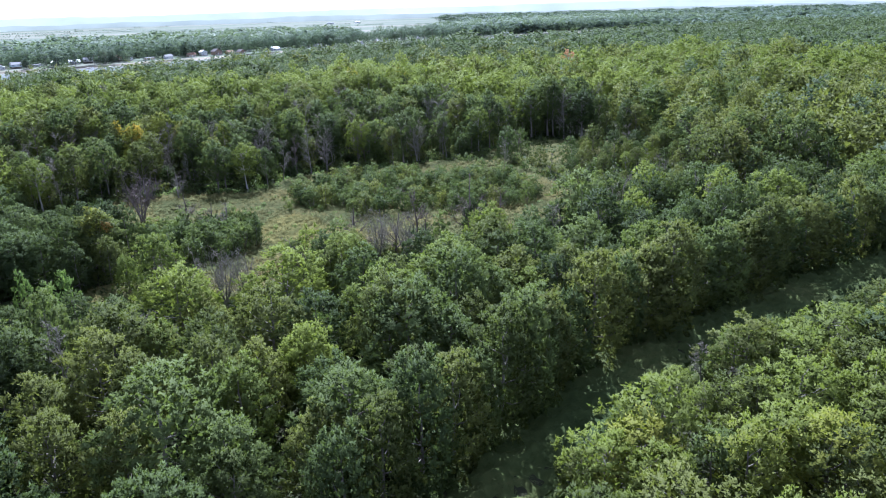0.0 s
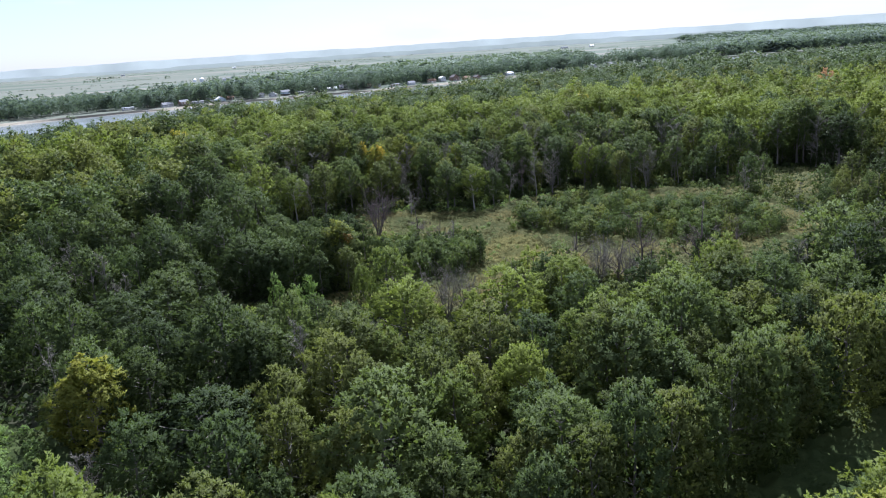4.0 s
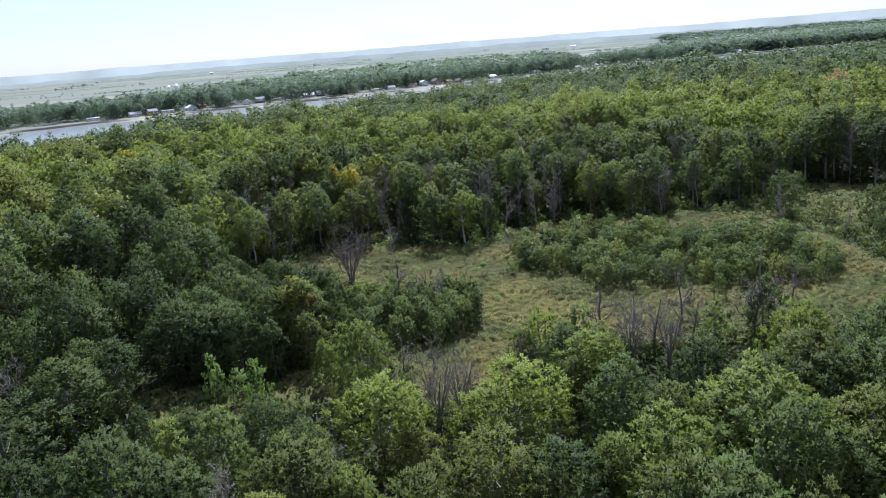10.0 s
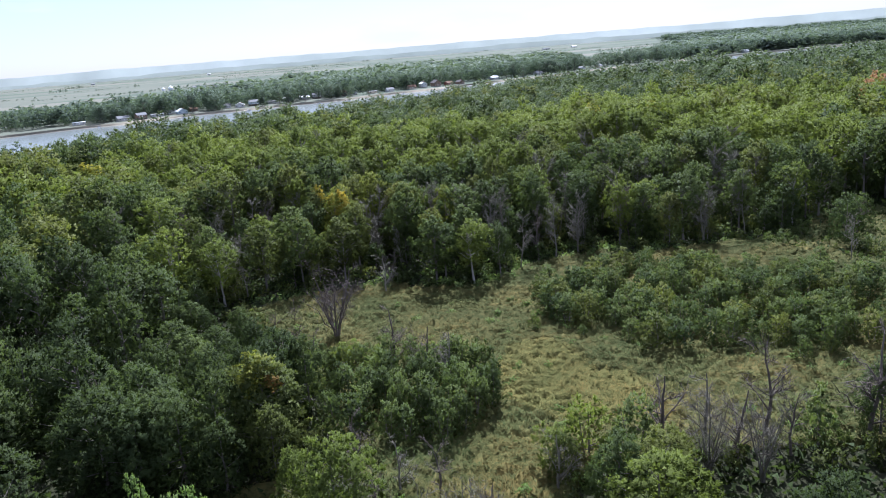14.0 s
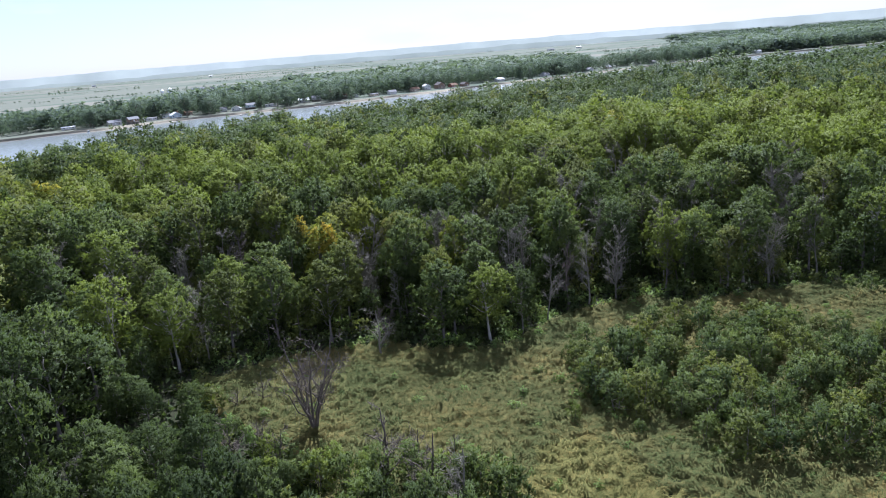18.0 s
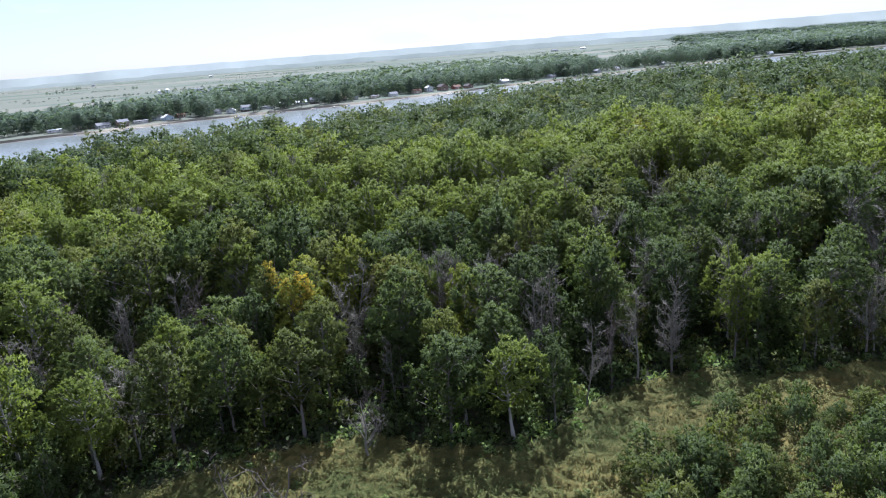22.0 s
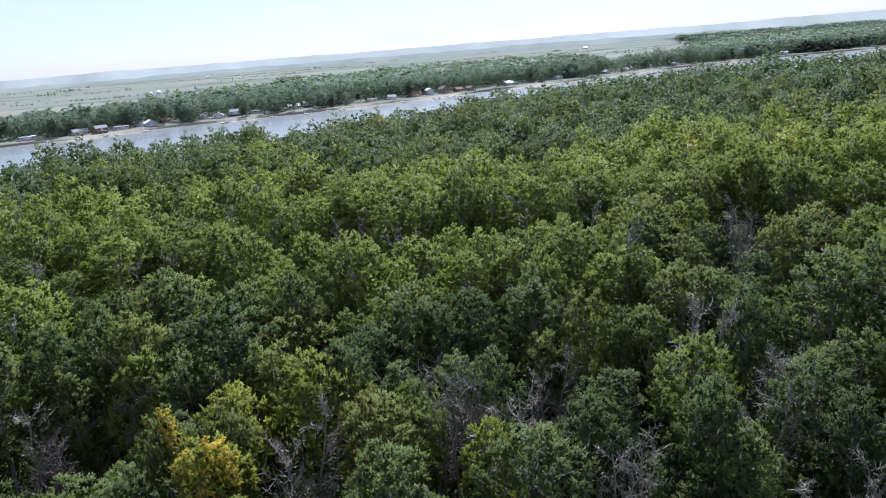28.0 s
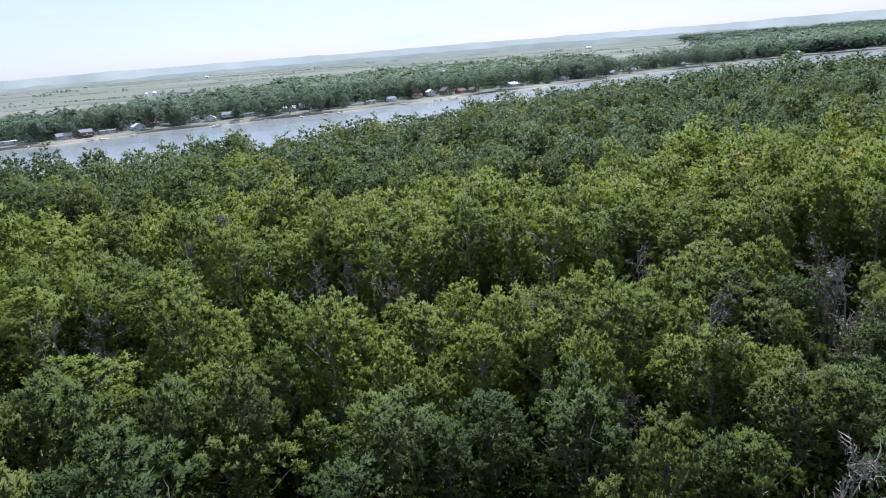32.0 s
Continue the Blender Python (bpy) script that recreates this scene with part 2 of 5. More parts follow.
def tube(points, radii, sides=6):
    """A tapered tube along points: verts, quads."""
    pts, radii = np.asarray(points, float), np.asarray(radii, float)
    d = np.gradient(pts, axis=0)
    d /= np.linalg.norm(d, axis=1)[:, None] + 1e-9
    ref = np.array([1.0, 0.2, 0.1])
    a = np.cross(d, ref)
    a /= np.linalg.norm(a, axis=1)[:, None] + 1e-9
    b = np.cross(d, a)
    ang = np.linspace(0, 2 * np.pi, sides, endpoint=False)
    v = pts[:, None] + radii[:, None, None] * (np.cos(ang)[None, :, None] * a[:, None] + np.sin(ang)[None, :, None] * b[:, None])
    i = np.arange(len(pts) - 1)[:, None] * sides
    j = np.arange(sides)[None]
    k = (j + 1) % sides
    f = np.stack([i + j, i + k, i + sides + k, i + sides + j], -1).reshape(-1, 4)
    return v.reshape(-1, 3), f


def join(parts):
    vs, fs, n = [], [], 0
    for v, f in parts:
        vs.append(v)
        fs.append(f + n)
        n += len(v)
    return np.concatenate(vs), np.concatenate(fs)


def unit(v):
    return v / (np.linalg.norm(v, axis=-1, keepdims=True) + 1e-9)


def leaves(g, centres, out, length, width):
    """Pointed leaf sprays, one triangle each, facing outward at random slants: for low cover and inner crowns."""
    n = len(centres)
    along = unit(g.normal(size=(n, 3)) + 0.4 * out)
    return blades(g, centres, along, out, length, width)


def blades(g, centres, along, out, length, width):
    """Pointed leaves, one triangle each, that run along and take the light as the spray they sit on."""
    n = len(centres)
    s = unit(np.cross(along, unit(g.normal(size=(n, 3)) + np.array([0, 0, 0.4]))))
    l = (length * g.uniform(0.6, 1.4, n))[:, None]
    w = (width * g.uniform(0.6, 1.35, n))[:, None]
    v = np.stack([centres - along * l * 0.35 + s * w * 0.5, centres + along * l * 0.65, centres - along * l * 0.35 - s * w * 0.5], 1)
    face = np.cross(v[:, 1] - v[:, 0], v[:, 2] - v[:, 0])
    side = unit(out + 0.08 * g.normal(size=(n, 3)))
    turn = np.sum(face * side, 1) < 0
    v[turn] = v[turn][:, ::-1]
    shade = unit(0.90 * side + 0.10 * unit(face) * np.where(turn, -1, 1)[:, None])
    v = np.concatenate([v, np.repeat(shade[:, None], 3, 1)], 2)
    return v.reshape(-1, 6), np.arange(3 * n).reshape(n, 3)


def profile(kind, u):
    """Crown radius (0 to 1) at the height share u of the crown."""
    if kind == "dome":
        return np.clip(1 - (np.abs(u - 0.38) / 0.63) ** 1.9, 0.03, 1) ** 0.62
    if kind == "tall":
        return np.clip(0.55 + 0.9 * u, 0, 1) * np.clip(1 - np.clip((u - 0.42) / 0.6, 0, 1) ** 1.8, 0.03, 1) ** 0.62
    if kind == "bush":
        return np.sqrt(np.clip(1 - (np.abs(u - 0.28) / 0.74) ** 2.0, 0.02, 1))
    return np.clip(1.05 - u, 0.05, 1)


def crown(seed, kind, base, top, radius, clumps, shoots, per, size, lobes=0.28, clump=0.30, up=0.45, core=90, form=0.64):
    """A crown of leafy shoots that rise from many limb ends round a leafy inner body; also gives the limb ends."""
    g = rnd(seed)
    ph = g.uniform(0, 6.28, 6)

    def bulge(az, u):
        return 1 + lobes * (0.5 * np.sin(2 * az + ph[0] + 2 * u) + 0.5 * np.sin(3 * az + ph[1] - 3 * u) + 0.4 * np.sin(5 * az + ph[2] + 5 * u))
    cs = []
    tries = 0
    rc = clump * radius
    while len(cs) < clumps and tries < clumps * 60:
        tries += 1
        u = g.random() ** 0.72
        az = g.uniform(0, 6.283)
        k = g.uniform(0.70, 0.93)
        r = radius * profile(kind, np.array(u)) * bulge(az, u) * k
        c = np.array([r * np.cos(az), r * np.sin(az), base + (top - base) * u * (1 + 0.05 * np.sin(3 * az + ph[3])) - rc * 0.75])
        if all(np.sum((c - q) ** 2) > (rc * 1.0) ** 2 for q in cs):
            cs.append(c)
    cs = np.array(cs)
    n = len(cs)
    mid = np.array([0, 0, base + 0.30 * (top - base)])
    out = unit((cs - mid) * np.array([1, 1, 0.8]))
    d = unit(g.normal(size=(n, shoots, 3)) * 0.72 + 0.80 * out[:, None] + np.array([0, 0, up]))
    ln = rc * g.uniform(0.80, 1.42, (n, shoots, 1)) * g.uniform(0.8, 1.25, (n, 1, 1))
    t = g.uniform(0.30, 1.0, (n, shoots, per, 1)) ** 0.7
    side = unit(g.normal(size=(n, shoots, per, 3)))
    p = cs[:, None, None] + (d * ln)[:, :, None] * t + side * rc * 0.155
    along = unit(0.5 * d[:, :, None] + 0.8 * side + np.array([0, 0, 0.1]))
    shade = unit((1.15 - form) * d[:, :, None] + 0.10 * side + form * out[:, None, None])
    v, f = blades(g, p.reshape(-1, 3), along.reshape(-1, 3), shade.reshape(-1, 3), size * 1.08, size * 0.74)
    if core:
        n = core
        u = g.random(n) ** 0.8 * 0.92
        az = g.uniform(0, 6.283, n)
        r = radius * profile(kind, u) * bulge(az, u) * np.sqrt(g.uniform(0.08, 0.5, n) if form < 0.7 else g.uniform(0.25, 0.78, n))
        q = np.column_stack([r * np.cos(az), r * np.sin(az), base + (top - base) * u - rc * 0.6])
        nr = unit(np.column_stack([np.cos(az), np.sin(az), np.full(n, 0.5)]) + 0.5 * g.normal(size=(n, 3)))
        cv, cf = leaves(g, q, nr, size * 1.7, size * 1.3)
        v, f = join([(v, f), (cv, cf)])
    return v, f, cs


def stem(g, height, r0, lean=0.06, n=6):
    t = np.linspace(0, 1, n)
    w = np.cumsum(g.normal(0, lean * height / n, (n, 2)), 0)
    w -= w[0]
    p = np.column_stack([w, t * height])
    p[0, 2] = -0.5
    r = r0 * (1 - 0.75 * t)
    r[0] *= 1.35
    return p, r


def branch(g, a, b, r0, n=4, sag=0.12, sides=4):
    t = np.linspace(0, 1, n)[:, None]
    length = np.linalg.norm(np.subtract(b, a))
    p = a + (np.subtract(b, a)) * t + np.array([0, 0, -1.0]) * sag * length * np.sin(np.pi * t) * 0.6
    p[1:-1] += g.normal(0, 0.04 * length, (n - 2, 3))
    return tube(p, r0 * (1 - 0.8 * t[:, 0]), sides)


def tree_meshes(seed, kind, height, radius, base_share, clumps, shoots, per, size, trunk_r, stems=1, lobes=0.28, clump=0.30, up=0.45, core=110, bare=0):
    """Meshes of one living tree: trunk with its limbs, crown; bare: how many leafless limbs rise below the crown."""
    g = rnd(seed + 1000)
    cv, cf, cs = crown(seed, kind, height * base_share, height * 0.97, radius, clumps, shoots, per, size, lobes, clump, up, core)
    trunks, limbs = [], []
    for s in range(stems):
        p, r = stem(g, height * 0.78, trunk_r)
        if stems > 1:
            az = s * 6.283 / stems + g.uniform(-0.5, 0.5)
            p[:, 0] += np.cos(az) * np.linspace(0.25, radius * 0.45, len(p))
            p[:, 1] += np.sin(az) * np.linspace(0.25, radius * 0.45, len(p))
        trunks.append(tube(p, r, 7))
        pick = g.permutation(len(cs))[:max(4, 11 // stems)]
        for c in cs[pick]:
            z = np.clip(c[2] - 0.5 * np.hypot(c[0], c[1]) - 0.8, height * 0.2, height * 0.74)
            k = np.searchsorted(p[:, 2], z)
            k = min(max(k, 1), len(p) - 1)
            u = (z - p[k - 1, 2]) / (p[k, 2] - p[k - 1, 2] + 1e-6)
            a = p[k - 1] + (p[k] - p[k - 1]) * np.clip(u, 0, 1)
            limbs.append(branch(g, a, c, trunk_r * 0.38))
        for _ in range(bare):
            k = g.integers(2, len(p) - 1)
            az, ln = g.uniform(0, 6.283), radius * g.uniform(0.45, 0.95)
            e = p[k] + np.array([np.cos(az) * ln, np.sin(az) * ln, ln * g.uniform(0.7, 1.7)])
            limbs.append(branch(g, p[k], e, trunk_r * 0.34, 4, -0.1))
            for _ in range(3):
                q = p[k] + (e - p[k]) * g.uniform(0.35, 0.9)
                limbs.append(branch(g, q, q + unit(g.normal(size=3) + np.array([0, 0, 0.9])) * ln * 0.4, 0.035, 3, 0.0, 3))
    return {"trunk": join(trunks + limbs), "crown": (cv, cf)}


def dead_meshes(seed, height, spread, stems, trunk_r, forks=7, twigs=5):
    """Meshes of a bare tree: its trunks, and each limb with its twigs."""
    g = rnd(seed + 5000)
    res = {}
    for s in range(stems):
        h = height * g.uniform(0.75, 1.0)
        p, r = stem(g, h, trunk_r * g.uniform(0.7, 1.0), 0.10, 8)
        az = s * 6.283 / stems + g.uniform(-0.4, 0.4)
        lean = spread * (0.55 if stems > 1 else 0.12)
        k = np.linspace(0, 1, len(p)) ** 1.3
        p[:, 0] += np.cos(az) * (0.18 * (stems > 1) + lean * k)
        p[:, 1] += np.sin(az) * (0.18 * (stems > 1) + lean * k)
        res["trunk", s] = tube(p, r, 6)
        for q2 in range(forks):
            i = g.integers(2, len(p))
            a = p[i - 1] + (p[i] - p[i - 1]) * g.random()
            az2 = g.uniform(0, 6.283)
            ln = g.uniform(0.35, 0.8) * spread * (1.15 - 0.5 * i / len(p))
            b = a + np.array([np.cos(az2) * ln, np.sin(az2) * ln, ln * g.uniform(0.5, 1.3)])
            tw = [branch(g, a, b, r[i - 1] * 0.55, 5, -0.12)]
            for _ in range(twigs):
                u = g.uniform(0.35, 1.0)
                q = a + (b - a) * u
                dv = unit(g.normal(size=3) + np.array([0, 0, 0.7]) + 0.6 * unit(b - a)) * g.uniform(0.25, 0.6) * ln
                tw.append(branch(g, q, q + dv, max(0.032, r[i - 1] * 0.18), 3, 0.0, 3))
            m = 26
            u = g.uniform(0.2, 1.0, (m, 1))
            q = a + (b - a) * u + g.normal(0, 0.16 * ln, (m, 3))
            dv = unit(g.normal(size=(m, 3)) + np.array([0, 0, 0.6])) * g.uniform(0.15, 0.45, (m, 1)) * ln
            sv = unit(np.cross(dv, g.normal(size=(m, 3)))) * 0.02
            tw.append((np.stack([q - sv, q + sv, q + dv, q + dv * 0.98], 1).reshape(-1, 3), np.arange(4 * m).reshape(m, 4)))
            res["limb", s * 50 + q2] = join(tw)
    return res


def make_kind(name, variants, bark):
    """Turns arrays into shared meshes, part by part."""
    res = []
    for v in variants:
        made = []
        for p, vf in v.items():
            p = p if isinstance(p, str) else p[0]
            made.append((p, mesh_of(name + " " + p, vf[0], vf[1], bark if p != "crown" else LEAF_MAPLE, p != "crown")))
        res.append(made)
    return res


def plant(kind, name, x, y, scale, turn, label, category, group, leaf=None, tall=1.0, z=0.0, bark=None):
    """One tree or shrub: an empty at its foot with trunk, limbs and crown or twigs on shared meshes."""
    root = new(name)
    root.empty_display_size = 0.5
    root.matrix_world = Matrix.LocRotScale((x, y, z), Euler((0, 0, turn)), (scale, scale, scale * tall))
    tagged(root, label, category, group)
    for p, me in kind:
        ob = new(p, me)
        ob.parent = root
        m = leaf if p == "crown" else bark
        if m is not None:
            ob.material_slots[0].link = 'OBJECT'
            ob.material_slots[0].material = m
    return root


MAPLE = make_kind("maple", [tree_meshes(s, "dome", 15, 5.5, 0.08, 82, 10, 16, 0.29, 0.28, 1, 0.40, 0.215, 0.5, 900) for s in range(8)], BARK)
MAPLE_LESS = make_kind("maple", [tree_meshes(s, "dome", 15, 5.5, 0.08, 72, 8, 10, 0.38, 0.28, 1, 0.40, 0.23, 0.5, 350) for s in range(6)], BARK)
TALL = make_kind("tall tree", [tree_meshes(20 + s, "tall", 20, 4.7, 0.33, 78, 10, 16, 0.29, 0.30, 1, 0.55, 0.22, 0.55, 700, 9) for s in range(8)], BARK)
TALL_LESS = make_kind("tall tree", [tree_meshes(20 + s, "tall", 20, 4.7, 0.33, 70, 8, 10, 0.38, 0.30, 1, 0.55, 0.235, 0.55, 300, 9) for s in range(6)], BARK)
WILLOW = make_kind("willow", [tree_meshes(40 + s, "dome", 9, 3.8, 0.04, 46, 10, 9, 0.27, 0.16, 2, 0.40, 0.26, 0.8, 400) for s in range(5)], BARK)
SHRUB = make_kind("shrub", [tree_meshes(60 + s, "bush", 6, 2.4, 0.03, 26, 8, 8, 0.26, 0.09, 2, 0.38, 0.31, 0.7, 220) for s in range(5)], BARK)
BUSH = make_kind("bush", [tree_meshes(70 + s, "bush", 6, 2.4, 0.0, 14, 6, 6, 0.46, 0.05, 1, 0.4, 0.40, 0.7, 60) for s in range(5)], BARK)
DEAD = make_kind("dead tree", [dead_meshes(80 + s, 9, 3.2, 1, 0.20, 11, 9) for s in range(4)], BARK_GREY)
DEAD_MANY = make_kind("many-stemmed dead tree", [dead_meshes(90 + s, 9.5, 4.6, 7, 0.17, 6, 5) for s in range(2)], BARK_GREY)


def slim(parts):
    """A bare tree with all its limbs in one mesh."""
    return {"trunk": join([v for k, v in parts.items() if k[0] == "trunk"]), "bare_crown": join([v for k, v in parts.items() if k[0] == "limb"])}


DEAD_SLIM = make_kind("slender dead tree", [slim(dead_meshes(100 + s, 9, 2.3, 1 + s % 2, 0.13, 17, 8)) for s in range(5)], BARK_GREY)

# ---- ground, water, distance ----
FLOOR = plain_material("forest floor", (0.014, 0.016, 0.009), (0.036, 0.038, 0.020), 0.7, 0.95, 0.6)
SAND = plain_material("river sand", (0.17, 0.15, 0.11), (0.35, 0.31, 0.24), 0.35, 0.95, 0.2, 0.06)


def field_material():
    """Wide farm fields: parcels of pale stubble, hay and crops."""
    m, nt, b = material("farm fields")
    geo = nt.nodes.new("ShaderNodeNewGeometry")
    mp = nt.nodes.new("ShaderNodeMapping")
    mp.inputs["Rotation"].default_value = (0, 0, radians(24))
    mp.inputs["Scale"].default_value = (0.0016, 0.0042, 1)
    link(nt, geo.outputs["Position"], mp.inputs["Vector"])
    v = nt.nodes.new("ShaderNodeTexVoronoi")
    v.distance, v.inputs["Randomness"].default_value = 'CHEBYCHEV', 0.75
    v.inputs["Scale"].default_value = 1.0
    link(nt, mp.outputs[0], v.inputs["Vector"])
    sep = nt.nodes.new("ShaderNodeSeparateColor")
    link(nt, v.outputs["Color"], sep.inputs[0])
    parcel = ramp(nt, sep.outputs[0], ((0.0, (0.066, 0.084, 0.060)), (0.4, (0.088, 0.104, 0.076)), (0.7, (0.120, 0.124, 0.096)), (1.0, (0.160, 0.150, 0.120))))
    n = noise_node(nt, 0.01, 5.0, 0.6)
    col = mix(nt, maths(nt, 'MULTIPLY', n, 0.6), parcel, (0.078, 0.094, 0.068))
    link(nt, col, b.inputs["Base Color"])
    b.inputs["Roughness"].default_value = 0.95
    b.inputs["Specular IOR Level"].default_value = 0.1
    return m


FIELDS = field_material()


def axis_steps(lo, a, b, hi, step, grow=1.16):
    mid = list(np.arange(a, b + 1e-6, step))
    s, up = step, [mid[-1]]
    while up[-1] < hi:
        s *= grow
        up.append(up[-1] + s)
    s, dn = step, [mid[0]]
    while dn[-1] > lo:
        s *= grow
        dn.append(dn[-1] - s)
    return np.array(dn[:0:-1] + mid + up[1:])


def sheet(xs, ys):
    gx, gy = np.meshgrid(xs, ys)
    n = len(xs)
    i = (np.arange(len(ys) - 1)[:, None] * n + np.arange(n - 1)[None]).ravel()
    return gx.ravel(), gy.ravel(), np.stack([i, i + 1, i + n + 1, i + n], 1)


def bed(x, y):
    """Ground height: flat bottomland with a river bed."""
    wet = inside(RIVER, x, y)
    d = np.minimum(from_line(NEAR_BANK, x, y), from_line(FAR_BANK, x, y))
    z = np.where(wet, -2.0 - np.clip(d, 0, 20) * 0.12, np.clip(-2.0 + d * 0.16, -2.0, 0.0))
    return z + np.where(wet, 0, 0.25 * wave(x, y, 9.0, 1.0) * (z > -0.5) * (np.hypot(x, y - 200) < 900))


gx, gy, gf = sheet(axis_steps(-4500, -720, 720, 4500, 12), axis_steps(-4300, -60, 1440, 4800, 12))
gz = bed(gx, gy)
keep = (np.hypot(gx, gy - 110) < 4900)[gf].all(1)
gf = gf[keep]
cx, cy = gx[gf].mean(1), gy[gf].mean(1)
past = ~inside(NEAR_BANK + [(1700, -5000), (-900, -5000)], cx, cy) & (cx < 1700) & (cx > -900) | (cx <= -900) | (cx >= 1700)
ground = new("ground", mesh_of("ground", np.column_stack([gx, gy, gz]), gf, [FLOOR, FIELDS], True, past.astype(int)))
tagged(ground, "flat river bottomland with forest floor and pale farm fields", "ground", kind="structure")


def water_material():
    m, nt, b = material("river water")
    b.inputs["Base Color"].default_value = (0.145, 0.16, 0.155, 1)
    b.inputs["Roughness"].default_value = 0.12
    b.inputs["IOR"].default_value = 1.33
    n = noise_node(nt, 0.35, 4.0, 0.6)
    n2 = noise_node(nt, 0.03, 2.0, 0.5)
    bp = nt.nodes.new("ShaderNodeBump")
    bp.inputs["Strength"].default_value, bp.inputs["Distance"].default_value = 0.10, 0.2
    link(nt, n, bp.inputs["Height"])
    link(nt, bp.outputs[0], b.inputs["Normal"])
    link(nt, maths(nt, 'ADD', 0.16, maths(nt, 'MULTIPLY', n2, 0.12)), b.inputs["Roughness"])
    return m


wx, wy, wf = sheet(np.linspace(-1100, 1800, 60), np.linspace(120, 1450, 40))
water = new("water", mesh_of("water", np.column_stack([wx, wy, np.full(len(wx), -2.0)]), wf, water_material()))
tagged(water, "broad calm grey river reflecting the bright sky", "river", kind="structure")

# sandy far shore: a strip that dips under the water
sv, sf = [], []
line = [(x, y) for x, y in FAR_BANK if -1000 < x < 1100]
pts = []
for (x0, y0), (x1, y1) in zip(line, line[1:]):
    n = max(2, int(math.hypot(x1 - x0, y1 - y0) / 8))
    pts += [(x0 + (x1 - x0) * k / n, y0 + (y1 - y0) * k / n) for k in range(n)]
pts = np.array(pts)
nrm2 = np.gradient(pts, axis=0)
nrm2 = np.column_stack([-nrm2[:, 1], nrm2[:, 0]]) / (np.hypot(*nrm2.T)[:, None] + 1e-9)
wid = 5 + 3.2 * wave(pts[:, 0], pts[:, 1], 40, 2.0)
rows3 = [np.column_stack([pts - nrm2 * 4, np.full(len(pts), -2.5)]), np.column_stack([pts + nrm2 * 3, np.full(len(pts), -1.3)]),
         np.column_stack([pts + nrm2 * wid[:, None] * 0.6, np.full(len(pts), 0.42)]), np.column_stack([pts + nrm2 * wid[:, None], np.full(len(pts), 0.35)]),
         np.column_stack([pts + nrm2 * (wid[:, None] + 3), np.full(len(pts), -0.5)])]
n = len(pts)
i = np.arange(n - 1)
sf = np.concatenate([np.stack([k * n + i, k * n + i + 1, (k + 1) * n + i + 1, (k + 1) * n + i], 1) for k in range(4)])
tagged(new("beach", mesh_of("beach", np.concatenate(rows3), sf, SAND, True)), "pale sandy river shore with bare earth", "beach", kind="structure")


# bluffs on the horizon; haze is put into their pale colour and emission
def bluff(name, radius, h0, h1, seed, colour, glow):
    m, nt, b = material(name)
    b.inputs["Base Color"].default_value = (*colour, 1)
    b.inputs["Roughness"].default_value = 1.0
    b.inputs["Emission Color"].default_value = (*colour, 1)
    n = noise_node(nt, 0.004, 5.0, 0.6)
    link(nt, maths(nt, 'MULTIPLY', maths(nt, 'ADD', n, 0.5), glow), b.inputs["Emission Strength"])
    az = np.radians(np.arange(0, 360.1, 0.4))
    g = rnd(seed)
    ph = g.uniform(0, 6.28, 8)
    h = sum(np.sin(az * k + ph[i]) / (1 + i * 0.35) for i, k in enumerate((3, 7, 13, 29, 53, 97, 151, 211))) / 3.2
    h = h0 + (h1 - h0) * (0.5 + 0.5 * np.clip(h, -1, 1)) 
    low = np.column_stack([np.sin(az) * radius, 110 + np.cos(az) * radius, np.full(len(az), -3.0)])
    high = np.column_stack([np.sin(az) * (radius + 3), 110 + np.cos(az) * (radius + 3), h])
    k = len(az)
    j = np.arange(k - 1)
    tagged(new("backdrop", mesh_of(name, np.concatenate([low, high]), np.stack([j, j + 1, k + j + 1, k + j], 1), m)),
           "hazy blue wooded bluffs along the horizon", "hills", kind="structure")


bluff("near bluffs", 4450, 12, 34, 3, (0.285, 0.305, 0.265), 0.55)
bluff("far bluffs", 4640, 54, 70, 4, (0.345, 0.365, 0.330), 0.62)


# ---- the woods ----
def scatter(seed, x0, x1, y0, y1, step, jitter=0.42):
    g = rnd(seed)
    xs, ys = np.meshgrid(np.arange(x0, x1, step), np.arange(y0, y1, step * 0.88))
    xs = xs + (np.arange(len(ys)) % 2)[:, None] * step * 0.5
    x, y = xs.ravel() + g.uniform(-jitter, jitter, xs.size) * step, ys.ravel() + g.uniform(-jitter, jitter, xs.size) * step
    return g, x, y


def tall_wood(x, y):
    """Tall old wood north of the meadow and east of it; lower wood to the south."""
    return (y > 214) | ((x > 95) & (y > 150)) | ((x < -60) & (y > 190))


